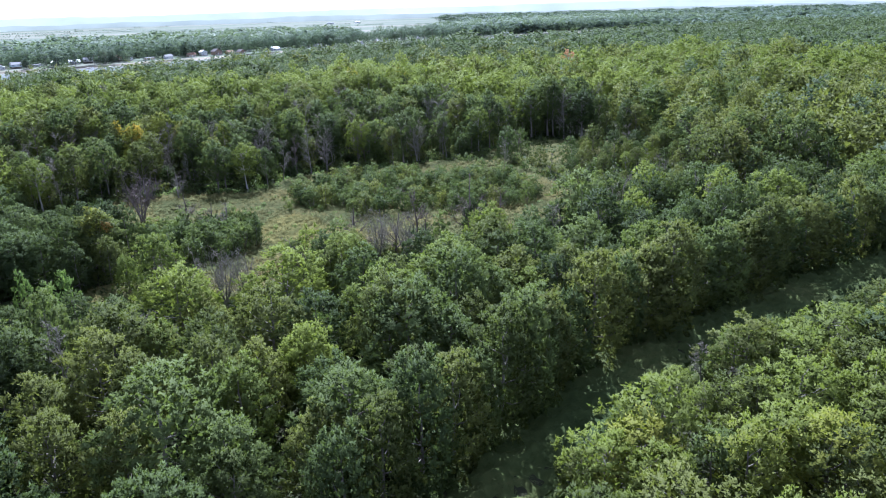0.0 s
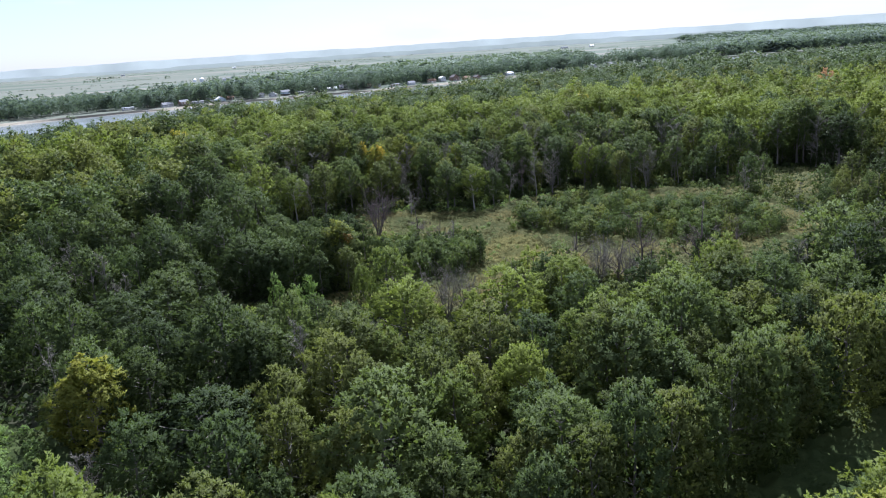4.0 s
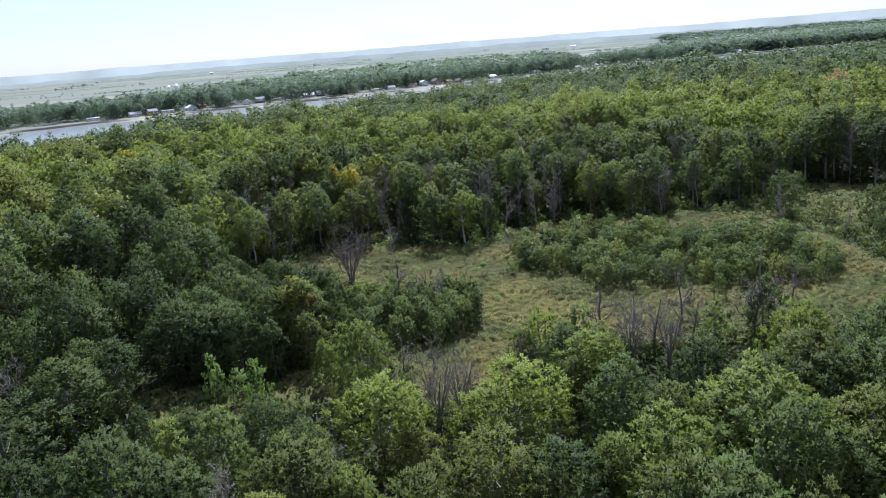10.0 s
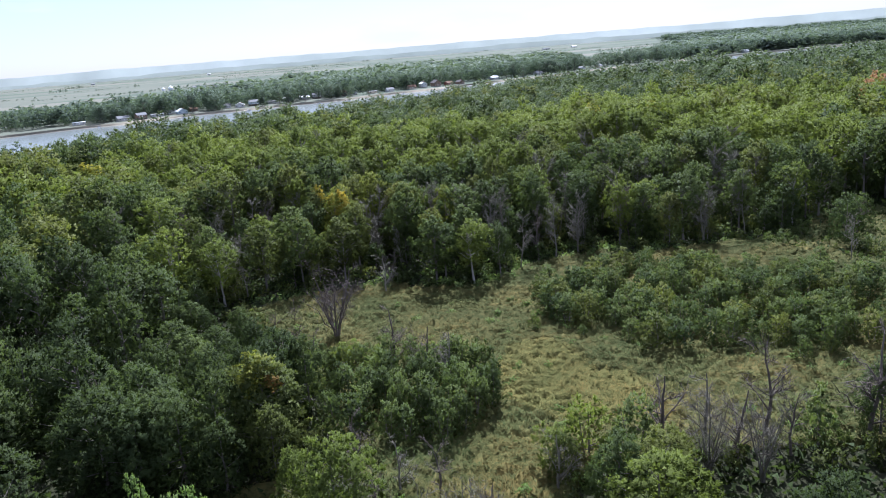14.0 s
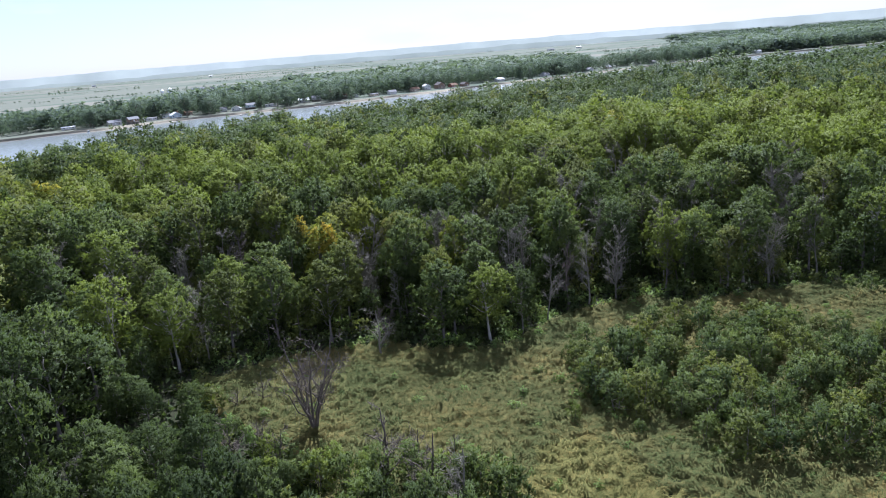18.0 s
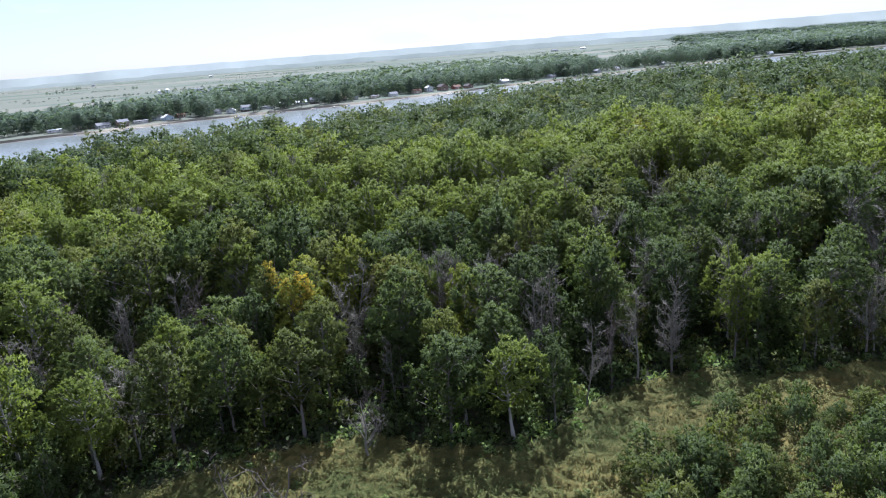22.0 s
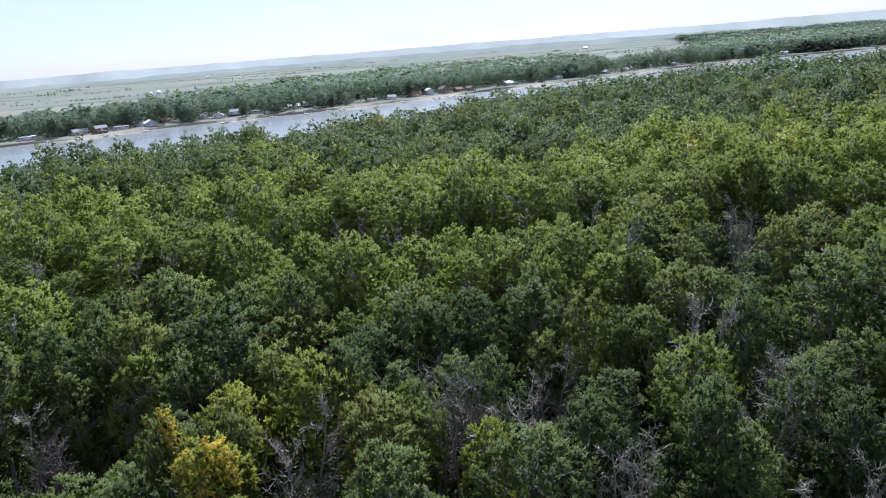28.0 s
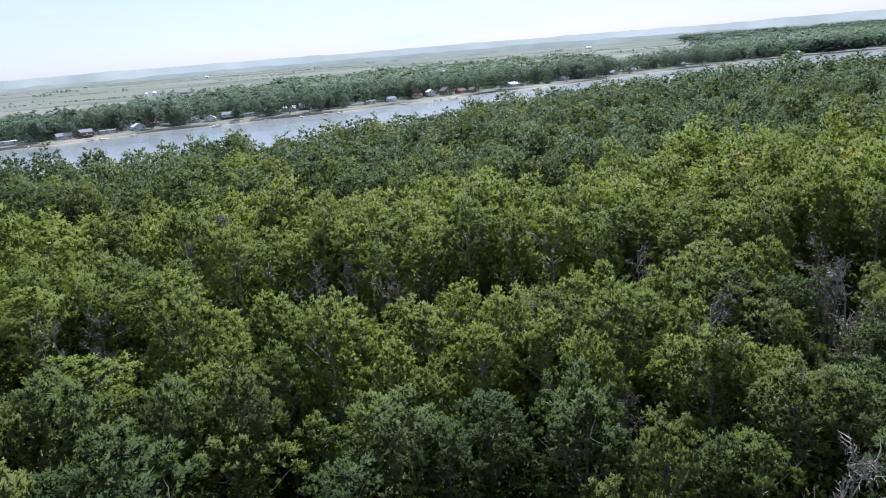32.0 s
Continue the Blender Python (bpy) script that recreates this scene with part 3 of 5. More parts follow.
def tree_height(x, y, g):
    h = np.where(tall_wood(x, y), 20.5, 13.6)
    h = np.where((y > 214) & (y < 262), 18.0, h)
    h = h + np.where(y > 262, 2.6, 1.8) * np.tanh(3 * wave(x, y, 17, 5.0)) + g.normal(0, 2.1, np.shape(x))
    h = np.where(from_line(NEAR_BANK, x, y) < 70, h * np.interp(y, [640, 760], [0.90, 0.80]), h)
    front = y - stand_front(x)
    by_stand = np.abs(x) < 105
    h = np.where(by_stand & (front > -30) & (front < -18), h * 0.80, h)
    h = np.where(by_stand & (front >= -18) & (front < -1), h * 0.56, h)
    h = np.where(by_stand & (front >= -1) & (front < 40), np.maximum(h, 20.0) + 1.5, h)
    h = np.where(inside(OPEN_WOOD, x, y), h * 0.68, h)
    h = np.where(inside(LOW_LEFT, x, y), h * 0.86, h)
    h = np.where((x > -56) & (x < -19) & (y > 112) & (y < 134), h * 0.52, h)
    h = np.where(inside(LOW_RIGHT, x, y), h * 0.4, h)
    h = np.where(inside([(-22, 180), (-36, 183), (-56, 194), (-58, 224), (-40, 213)], x, y), h * 0.42, h)
    return h


def stand_front(x):
    """South edge of the pale cottonwood stand, where bare trunks show above lower trees."""
    return np.interp(x, [-110, -80, -45, -35, 30, 80, 110], [352, 340, 326, 352, 350, 345, 352]) + 3 * np.sin(np.asarray(x) * 0.21)


def dark_belt(x, y):
    """The darker wood between the pale stand and the river; its extra blue is painted haze."""
    return y > np.interp(x, [-300, -138, -72, 40, 80, 200, 500], [300, 388, 411, 410, 450, 458, 540]) + 9 * wave(x, y, 12, 3.0)


def light_patch(x, y):
    """Where the paler cottonwood stands."""
    return (y > 292) & ~dark_belt(x, y) & ((wave(x, y, 30, 7.0) > -0.35) | ((np.abs(x) < 105) & (y > stand_front(x))))


TAKEN = []          # feet of the trees set one by one


def single(kinds, v, name, x, y, h, turn, label, category, group, leaf=None, wide=1.0, bark=None, base_h=None):
    s = h * wide / base_h
    TAKEN.append((x, y, 4.6 * s if base_h in (15, 20) else 2.0))
    return plant(kinds[v % len(kinds)], name, x, y, s, turn, label, category, group, leaf, 1.0 / wide, 0.0, bark)


def tinted(root, name, label, leaf, spots):
    """Clusters of turned leaves in a crown: spots give the place in the tree's own frame and the size."""
    for k, (x, y, z, s) in enumerate(spots):
        ob = new(name, BUSH[k % len(BUSH)][1][1])
        ob.parent = root
        ob.matrix_local = Matrix.LocRotScale((x, y, z), Euler((0, 0, k * 1.7)), (s, s, s * 0.75))
        ob.material_slots[0].link = 'OBJECT'
        ob.material_slots[0].material = leaf
        ob["label"] = label


# trees that stand out: x, y, height, leaf
golden_tree = single(MAPLE, 1, "maple_tree", -53, 87, 14.0, 0.3, "broad maple tree turning yellow-green with a golden top", "tree", "near wood trees", LEAF_OLIVE, 1.1, None, 15)
rusty_tree = single(MAPLE, 2, "maple_tree", -26.5, 157, 15.0, 1.3, "maple tree with rusty orange tips in its olive crown", "tree", "near wood trees", LEAF_BROWN, 1.1, None, 15)
tinted(golden_tree, "turned_leaves", "yellow-lime leaves", LEAF_LIME, [(0.5, 0.5, 11.0, 1.1), (-2.0, -1.0, 9.5, 0.9), (2.4, 0.6, 8.8, 0.9), (-0.5, 2.4, 9.0, 0.8)])
tinted(rusty_tree, "turned_leaves", "yellow-olive leaves", LEAF_OLIVE, [(0.0, 0.0, 12.2, 0.9), (-1.8, 0.4, 10.6, 0.8), (1.7, -0.8, 10.6, 0.8)])
tinted(rusty_tree, "rusty_leaves", "rusty orange leaves", LEAF_RUST, [(-0.4, -2.2, 10.6, 0.5)])
# foot x, y, height, crown radius, leaf
BIG_CROWNS = [(-61, 118, 14, 8.5, 'E'), (-34, 77, 13, 8.5, 'E'), (-42, 104, 13, 6.5, 'D'), (-18, 102, 14, 6.4, 'G'), (-9, 116, 14, 6.2, 'L'), (-25, 83, 13, 4.4, 'G'),
              (-13, 85, 13, 4.4, 'G'), (-4, 93, 14, 5.3, 'G'), (-1, 77, 14, 5.2, 'L'), (-22, 73, 13, 4.4, 'G'), (-14, 70, 13, 4.6, 'G'), (-59, 133, 13, 6.8, 'E'),
              (-86, 135, 14, 7.2, 'E'), (9, 115, 15, 7.6, 'L'), (22, 130, 12, 5.5, 'L'), (5, 100, 14, 6.3, 'G')]
BIG_CROWNS += [(37, 107, 16, 8.4, 'L'), (48, 102, 14, 6.0, 'G'), (57, 100, 14, 5.3, 'G'), (42, 82, 15, 7.2, 'D'), (34, 88, 13, 4.3, 'G'), (27, 90, 13, 5.3, 'B'),
               (21, 74, 13, 5.6, 'G'), (11, 75, 13, 5.1, 'D'), (7, 64, 13, 4.2, 'G'), (2, 83, 13, 4.4, 'G'), (56, 112, 15, 6.2, 'D'), (50, 119, 15, 5.9, 'G'), (67, 112, 15, 6.5, 'D'),
               (66, 91, 15, 7.4, 'G'), (75, 103, 15.5, 7.0, 'L'), (84, 97, 14, 6.2, 'D'), (97, 102, 15, 7.2, 'D'), (112, 107, 14.5, 7.4, 'G'), (124, 124, 16, 8.0, 'Y'), (137, 111, 14.5, 7.6, 'D'), (160, 130, 16, 8.4, 'Y'), (161, 114, 14.5, 7.6, 'E'), (186, 119, 15, 8.5, 'E'), (24, 100, 15, 6.6, 'L'), (41, 97, 13, 5.6, 'D')]
TALL_CROWNS = [(-71, 485, 22, 9.5, 'L'), (-77, 451, 22, 8.0, 'L'), (-48, 337, 22, 7.8, 'Y'), (9, 365, 22, 9.0, 'L'), (24, 387, 22, 6.8, 'L'), (-9, 366, 22, 9.0, 'L'), (-48, 304, 21, 8.0, 'Y'),
               (-69, 333, 22, 8.2, 'L'), (-16, 321, 21, 5.4, 'L'), (36, 360, 22, 8.0, 'L'), (58, 357, 22, 6.1, 'L'), (42, 331, 21, 4.4, 'L'), (54, 333, 21, 4.2, 'L'), (-27, 372, 22, 8.6, 'L')]
LEAF_KEY = {'G': (LEAF_MAPLE, "green"), 'D': (LEAF_DARK, "dark green"), 'E': (LEAF_DEEP_SHADE, "deep green"), 'L': (LEAF_LIGHT, "sunlit light green"), 'B': (LEAF_BROWN, "olive brown"), 'Y': (LEAF_LIGHT, "yellowish green")}
for k, (x, y, h, r, c) in enumerate(BIG_CROWNS):
    single(MAPLE, k, "maple_tree", x, y, h, k * 2.4, "broad %s maple tree with a domed crown" % LEAF_KEY[c][1], "tree", "near wood trees", LEAF_KEY[c][0], r / (h / 15 * 5.5), None, 15)
for k, (x, y, h, r, c) in enumerate(TALL_CROWNS):
    single(TALL, k, "cottonwood_tree", x, y, h, k * 2.4, "wide %s cottonwood standing above the canopy" % LEAF_KEY[c][1], "tree", "tall wood trees", LEAF_KEY[c][0], r / (h / 20 * 4.7), None, 20)
gold_edge = single(TALL, 1, "cottonwood_tree", -25, 247.5, 20.5, 0.5, "tall yellow-green tree at the wood's edge with golden clusters", "tree", "tall wood trees", LEAF_OLIVE, 0.85, None, 20)
tinted(gold_edge, "turned_leaves", "golden orange leaves", LEAF_YELLOW, [(1.4, -1.8, 17.4, 0.7), (-2.0, -1.8, 16.6, 0.7), (-0.6, -3.2, 14.6, 0.5), (2.6, -1.6, 15.4, 0.55)])
lime_edge = single(TALL, 4, "cottonwood_tree", -30.5, 252, 21.0, 1.9, "slender tree with yellowing leaves in the wood's edge", "tree", "tall wood trees", LEAF_MAPLE, 0.72, None, 20)
tinted(lime_edge, "turned_leaves", "yellow leaves", LEAF_YELLOW, [(0.2, -0.8, 18.2, 0.6), (-1.6, -1.6, 16.6, 0.6), (1.6, -1.6, 16.2, 0.5)])
single(TALL, 2, "cottonwood_tree", -25, 259, 20.5, 2.5, "tall tree with yellow-green leaves in the wood's edge", "tree", "tall wood trees", LEAF_OLIVE, 0.95, None, 20)
single(TALL, 5, "cottonwood_tree", -16.5, 262, 22.0, 0.9, "tall lime green tree behind the wood's edge", "tree", "tall wood trees", LEAF_OLIVE, 0.95, None, 20)
for k, (x, y, h, lf) in enumerate([(3.4, 248.5, 20.0, LEAF_OLIVE), (-4.4, 258, 19.5, LEAF_LIGHT), (-9.6, 256, 20.0, LEAF_BROWN)]):
    single(TALL, k + 2, "cottonwood_tree", x, y, h, k * 2.1, "slender pale yellow-green tree at the wood's edge", "tree", "tall wood trees", lf, 0.62, BARK_PALE, 20)
single(DEAD_MANY, 3, "dead_tree", 0.5, 264, 17.0, 1.1, "bare weathered grey dead tree with many upright stems", "dead tree", "dead trees", None, 0.8, BARK_GREY, 9.5)
far_gold = single(TALL, 6, "cottonwood_tree", -124, 325, 22.0, 0.2, "broad tree with yellow tops above the canopy", "tree", "tall wood trees", LEAF_OLIVE, 1.15, None, 20)
tinted(far_gold, "turned_leaves", "yellow-lime leaves", LEAF_LIME, [(0.0, 0.0, 18.2, 0.8), (3.0, -0.5, 17.0, 0.7)])
single(TALL, 0, "cottonwood_tree", 79, 402, 23.0, 0.6, "bright lime green tree above the canopy", "tree", "tall wood trees", LEAF_LIME, 1.1, None, 20)
single(TALL, 7, "cottonwood_tree", 105, 396, 23.0, 2.6, "bright lime green tree above the canopy", "tree", "tall wood trees", LEAF_LIME, 1.1, None, 20)
TAKEN.append((47, 239, 6.5))
single(TALL, 3, "cottonwood_tree", 48.5, 243.5, 17.0, 1.5, "slender pale tree standing before the dark wood", "tree", "tall wood trees", LEAF_LIGHT, 0.75, None, 20)
single(MAPLE, 6, "maple_tree", 222, 412, 26.5, 1.0, "far tree with dry orange leaves above the green canopy", "tree", "tall wood trees", LEAF_ORANGE, 0.95, None, 15)

for k, (x, y, h, w, lf) in enumerate([(-24, 150, 11, 0.8, LEAF_MAPLE), (-20, 143, 8.5, 0.8, LEAF_LIGHT), (-36, 166, 13, 0.9, LEAF_DEEP_SHADE), (-30, 147, 11, 0.85, LEAF_DEEP_SHADE), (-33, 172, 11, 0.8, LEAF_DEEP_SHADE), (14, 143, 7.5, 0.75, LEAF_MAPLE), (57, 147, 12, 0.8, LEAF_DARK)]):
    single(MAPLE, k + 3, "maple_tree", x, y, h, k * 1.9, "leafy maple tree at the meadow's rim", "tree", "near wood trees", lf, w, None, 15)

# bare trees in the meadow
single(DEAD_MANY, 0, "dead_tree", -21, 196, 15.0, 0.0, "bare many-stemmed dead tree in the meadow grass", "dead tree", "dead trees", None, 1.0, BARK_DARK, 9.5)
for k, (x, y, h) in enumerate([(28, 148, 14), (-7, 144, 7), (-2, 143, 7), (-13, 148, 9), (-5, 186, 6), (13, 141, 8), (43, 150, 13), (55, 146, 15), (37, 145, 12), (-12, 222, 9), (109, 239, 9),
                               (-31, 207, 5), (-35, 206, 4.5), (35, 150, 10), (69, 160, 9), (-10, 140, 6), (4, 137, 6), (62, 153, 9), (44, 145, 9), (-9, 180, 11), (-3, 177, 10.5), (1, 172, 10), (-27, 190, 6), (-31, 187, 7), (-29, 194, 5), (0, 182, 6), (-24, 187, 6)]):
    single(DEAD, k, "dead_tree", x, y, h * 1.08, k * 1.7, "bare grey dead tree standing in tall grass" if k % 2 else "crooked dark dead tree with broken limbs", "dead tree", "dead trees", None, 1.25, BARK_GREY if k % 4 == 1 else BARK_DARK, 9)

for k, (x, y, h) in enumerate([(-1.5, 126, 12), (2, 129, 10.5), (-13, 139, 9), (32, 142, 11), (38, 140, 11.5)]):
    single(DEAD_MANY, k, "dead_tree", x, y, h, k * 2.2, "bare weathered grey dead tree with many upright stems", "dead tree", "dead trees", None, 0.75, BARK_GREY, 9.5)
TAKEN += [(-38, 115, 4.5), (-1, 126, 7.0), (-12, 127, 6.5), (34, 138, 6.0), (-13, 141, 4.0), (-15, 120, 5.0)]

# bare trees that show grey in the tall wood
for k, (x, y, h) in enumerate([(-68, 255, 17), (-59, 258, 17), (-52, 262, 18), (-46, 258, 17), (-40, 266, 18), (-9, 237, 12), (-11, 229, 9), (0, 259, 19), (5, 254, 18), (26, 237, 16), (31, 240, 16), (37, 241, 17),
                               (52, 246, 16), (15, 242, 15), (-24, 350, 19), (-17, 344, 19), (-10, 345, 18), (-61, 326, 18), (-55, 325, 17), (-42, 323, 17), (35, 340, 19), (42, 332, 18), (46, 331, 18), (65, 332, 19), (20, 293, 17)]):
    single(DEAD_SLIM, k, "dead_tree", x, y, h, k * 2.7, "tall bare grey tree standing in the wood", "dead tree", "dead trees", None, 0.85 if k % 2 else 1.0, BARK_GREY if k % 3 else BARK_DARK, 9)
    TAKEN.append((x, y - (2.5 if y < 300 else 4.0), 4.2 if y < 300 else 6.0))

# row of trees along the shaded side of the lane
for (x0, y0), (x1, y1) in zip(LANE[:10], LANE[1:11]):
    ln = math.hypot(x1 - x0, y1 - y0)
    count = max(1, round(ln / 6.8))
    for q in range(count):
        t = (q + 0.5) / count
        single(MAPLE if x0 < 90 else MAPLE_LESS, q, "lane_tree", x0 + (x1 - x0) * t - (y1 - y0) / ln * 7.6, y0 + (y1 - y0) * t + (x1 - x0) / ln * 7.6, 16.2 + 2.2 * math.sin(q * 2.3 + x0), q * 2.1,
               "dense green tree in a row along the grass lane", "tree", "lane trees", LEAF_MAPLE if q % 3 else LEAF_DARK, 0.88 + 0.14 * math.sin(q * 1.7 + y0), None, 15)

taken = np.array(TAKEN)


def free(x, y, gap=1.0):
    d = np.hypot(np.asarray(x)[:, None] - taken[None, :, 0], np.asarray(y)[:, None] - taken[None, :, 1])
    return (d > taken[None, :, 2] * gap).all(1)


NEAR_X, NEAR_Y0, NEAR_Y1 = 78, 38, 372


def near_zone(x, y):
    return ((np.abs(x) < NEAR_X + 0.16 * np.clip(y - 150, 0, 250)) & (y > NEAR_Y0) & (y < NEAR_Y1)) | ((x > -108) & (x < 168) & (y > 62) & (y < 186)) | ((x > 70) & (x < 165) & (y >= 186) & (y < 300))


def wooded(x, y):
    rim = np.minimum(from_line(HULL_OPEN + HULL_OPEN[:1], x, y), 99)
    return (~open_ground(x, y) & ~inside(HULL_OPEN, x, y) & ((rim > 3.0) | (np.asarray(y) > 200)) & ~inside(THICKET, x, y) & ~inside(CLUMP, x, y) & ~inside(WILLOWS, x, y)
            & inside(NEAR_BANK + [(1700, -500), (-900, -500)], x, y) & (from_line(NEAR_BANK, x, y) > 5) & (from_line(LANE, x, y) > lane_width(x) + 3.5)
            & ~((np.asarray(x) > 14) & (np.asarray(x) < 275) & (y < np.interp(x, [p[0] for p in LANE], [p[1] for p in LANE]))))


g, x, y = scatter(11, -140, 170, 36, 385, 8.5, 0.46)
ok = near_zone(x, y) & wooded(x, y) & free(x, y) & ~(inside(OPEN_WOOD, x, y) & (g.random(len(x)) < 0.5)) & ~(inside(LOW_LEFT, x, y) & (g.random(len(x)) < np.where(y < 142, 0.6, 0.25)))
x, y = x[ok], y[ok]
hh = tree_height(x, y, g)
big, pale = tall_wood(x, y), light_patch(x, y)
for k in range(len(x)):
    r = g.random()
    if r < (0.22 if 222 < y[k] < 272 else 0.07):
        single(DEAD_SLIM, k, "dead_tree", x[k], y[k], hh[k] * 0.92, r * 99, "bare grey dead tree among living crowns", "dead tree", "dead trees", None, 0.95, BARK_GREY, 9)
        continue
    # Darker leaves in these stands stand in for their shaded sides.
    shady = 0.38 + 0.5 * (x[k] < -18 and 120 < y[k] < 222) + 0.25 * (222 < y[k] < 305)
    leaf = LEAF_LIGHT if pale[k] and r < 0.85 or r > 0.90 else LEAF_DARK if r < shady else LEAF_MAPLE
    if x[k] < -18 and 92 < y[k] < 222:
        leaf = LEAF_DEEP_SHADE if r < 0.7 else LEAF_DARK
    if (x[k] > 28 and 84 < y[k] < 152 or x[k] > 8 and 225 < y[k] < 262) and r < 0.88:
        leaf = LEAF_DEEP_SHADE if r < 0.5 else LEAF_DARK
    if r > 0.993:
        leaf = LEAF_BROWN
    tone = {LEAF_LIGHT.name: "light green", LEAF_DARK.name: "dark green", LEAF_DEEP_SHADE.name: "deep green", LEAF_MAPLE.name: "green", LEAF_BROWN.name: "olive brown"}[leaf.name]
    if g.random() < 0.08:
        continue
    if big[k]:
        w = g.uniform(0.78, 1.2)
        single(TALL if abs(x[k]) < 52 and y[k] < 325 else TALL_LESS, k, {"light green": "cottonwood_tree", "dark green": "ash_tree", "deep green": "ash_tree", "green": "hackberry_tree"}.get(tone, "hackberry_tree"), x[k], y[k], hh[k], r * 77, "tall %s bottomland tree in a closed wood" % tone, "tree", "tall wood trees", leaf, w, BARK_PALE if leaf is LEAF_LIGHT else None, 20)
    else:
        w = g.uniform(0.72, 1.2)
        single(MAPLE if abs(x[k]) < 55 else MAPLE_LESS, k, {"light green": "boxelder_tree", "dark green": "elm_tree", "deep green": "elm_tree"}.get(tone, "maple_tree"), x[k], y[k], hh[k], r * 77, "round %s leafy tree in a dense wood" % tone, "tree", "near wood trees", leaf, w, None, 15)

# lower trees that close the tall wood under its crowns; dark leaves paint the shade there
taken = np.array(TAKEN)
g, x, y = scatter(19, -110, 165, 216, 318, 7.2, 0.46)
ok = wooded(x, y) & free(x, y, 0.42) & (from_line(HULL_OPEN + HULL_OPEN[:1], x, y) > 4.5) & (g.random(len(x)) < np.where(y < 262, 0.8, 0.45)) & ~((np.abs(x + 4) < 16) & (y < 236))
for k, (a, b) in enumerate(zip(x[ok], y[ok])):
    single(MAPLE_LESS, k, "understory_tree", a, b, g.uniform(6.5, 12.5), k * 1.7, "low shaded tree under the tall crowns", "tree", "understory trees", (LEAF_DEEP_SHADE, LEAF_DARK, LEAF_DEEP_SHADE, LEAF_MAPLE)[k % 4], g.uniform(0.75, 1.05), None, 15)

# willow growth east of the lane
g, x, y = scatter(12, 26, 175, 24, 100, 5.9, 0.48)
ok = inside(WILLOWS, x, y) & (from_line(LANE, x, y) > lane_width(x) + 1.5) & (np.hypot(x, y) < 150) & (np.hypot(x, y + 6) > 42)
x, y = x[ok], y[ok]
edge = from_line(LANE, x, y) - lane_width(x)
for k in range(len(x)):
    r = g.random()
    h = g.uniform(4.6, 12.4) * np.clip((edge[k] - 1) / 10 + 0.35, 0.45, 1.0)
    if r > 0.955:
        single(DEAD_SLIM, k, "dead_tree", x[k], y[k], h, r * 99, "bare grey tree among young willows", "dead tree", "dead trees", None, 1.3, BARK_GREY, 9)
    elif r < 0.62:
        single(WILLOW, k, "willow_tree", x[k], y[k], h, r * 99, "soft pale green young willow in a thicket" if r > 0.10 else "young willow with yellowing leaves in a thicket", "willow", "willow growth", LEAF_WILLOW if r > 0.10 else LEAF_OLIVE, g.uniform(0.85, 1.35), None, 9)
    else:
        single(MAPLE_LESS, k, "sapling_tree", x[k], y[k], h * 1.08, r * 99, "young light green maple among willows" if r < 0.75 else "young darker green maple among willows", "tree", "willow growth", LEAF_LIGHT if r < 0.75 else LEAF_MAPLE if r < 0.88 else LEAF_DARK, g.uniform(1.0, 1.5), None, 15)

# low trees in and before the eastern clearing
g, x, y = scatter(18, 78, 172, 150, 268, 11.0)
ok = (inside(CLEARING, x, y) & (g.random(len(x)) < 0.22)) | (inside(LOW_RIGHT, x, y) & (g.random(len(x)) < 0.45))
for k, (a, b) in enumerate(zip(x[ok], y[ok])):
    if k % 7 == 3:
        single(DEAD_SLIM, k, "dead_tree", a, b, g.uniform(8, 12), k * 1.9, "bare grey tree in the forest clearing", "dead tree", "dead trees", None, 1.0, BARK_GREY, 9)
    else:
        single(MAPLE_LESS, k, "maple_tree", a, b, g.uniform(6, 13) if inside(CLEARING, a, b) else g.uniform(5, 9), k * 1.9, "low green tree standing free in a grassy clearing", "tree", "clearing trees", LEAF_MAPLE if k % 3 else LEAF_DARK, g.uniform(0.75, 0.95), None, 15)

# pale cottonwoods that stand out of the dark belt by the river
for k, (a, b, h, w) in enumerate([(-77, 463, 25, 1.7), (-64, 456, 26, 1.8), (-56, 446, 24, 1.5), (-62, 436, 23, 1.5), (-52, 462, 22, 1.4), (116, 441, 23, 1.6), (128, 436, 22, 1.5), (133, 402, 24, 1.6), (146, 408, 22, 1.5)]):
    single(TALL_LESS, k, "cottonwood_tree", a, b, h, k * 1.7, "broad pale yellow-green cottonwood standing above darker trees", "tree", "tall wood trees", LEAF_LIGHT, w, BARK_PALE, 20)

# thicket in the meadow, and the round clump
g, x, y = scatter(13, 15, 105, 160, 235, 4.2)
ok = inside(THICKET, x + 3.5 * wave(x, y, 5, 1.0), y + 3.5 * wave(x, y, 6, 4.0))
for k, (a, b) in enumerate(zip(x[ok], y[ok])):
    single(SHRUB, k, "shrub", a, b, g.uniform(3.0, 7.4), k * 1.3, "bushy green shrub in the meadow thicket", "shrub", "thicket shrubs", (LEAF_DARK, LEAF_MAPLE, LEAF_DARK, LEAF_SHRUB)[k % 4], g.uniform(0.85, 1.15), None, 6)
g, x, y = scatter(14, -22, 12, 150, 182, 3.9)
ok = inside(CLUMP, x + 2 * wave(x, y, 4, 1.0), y + 2 * wave(x, y, 4, 4.0))
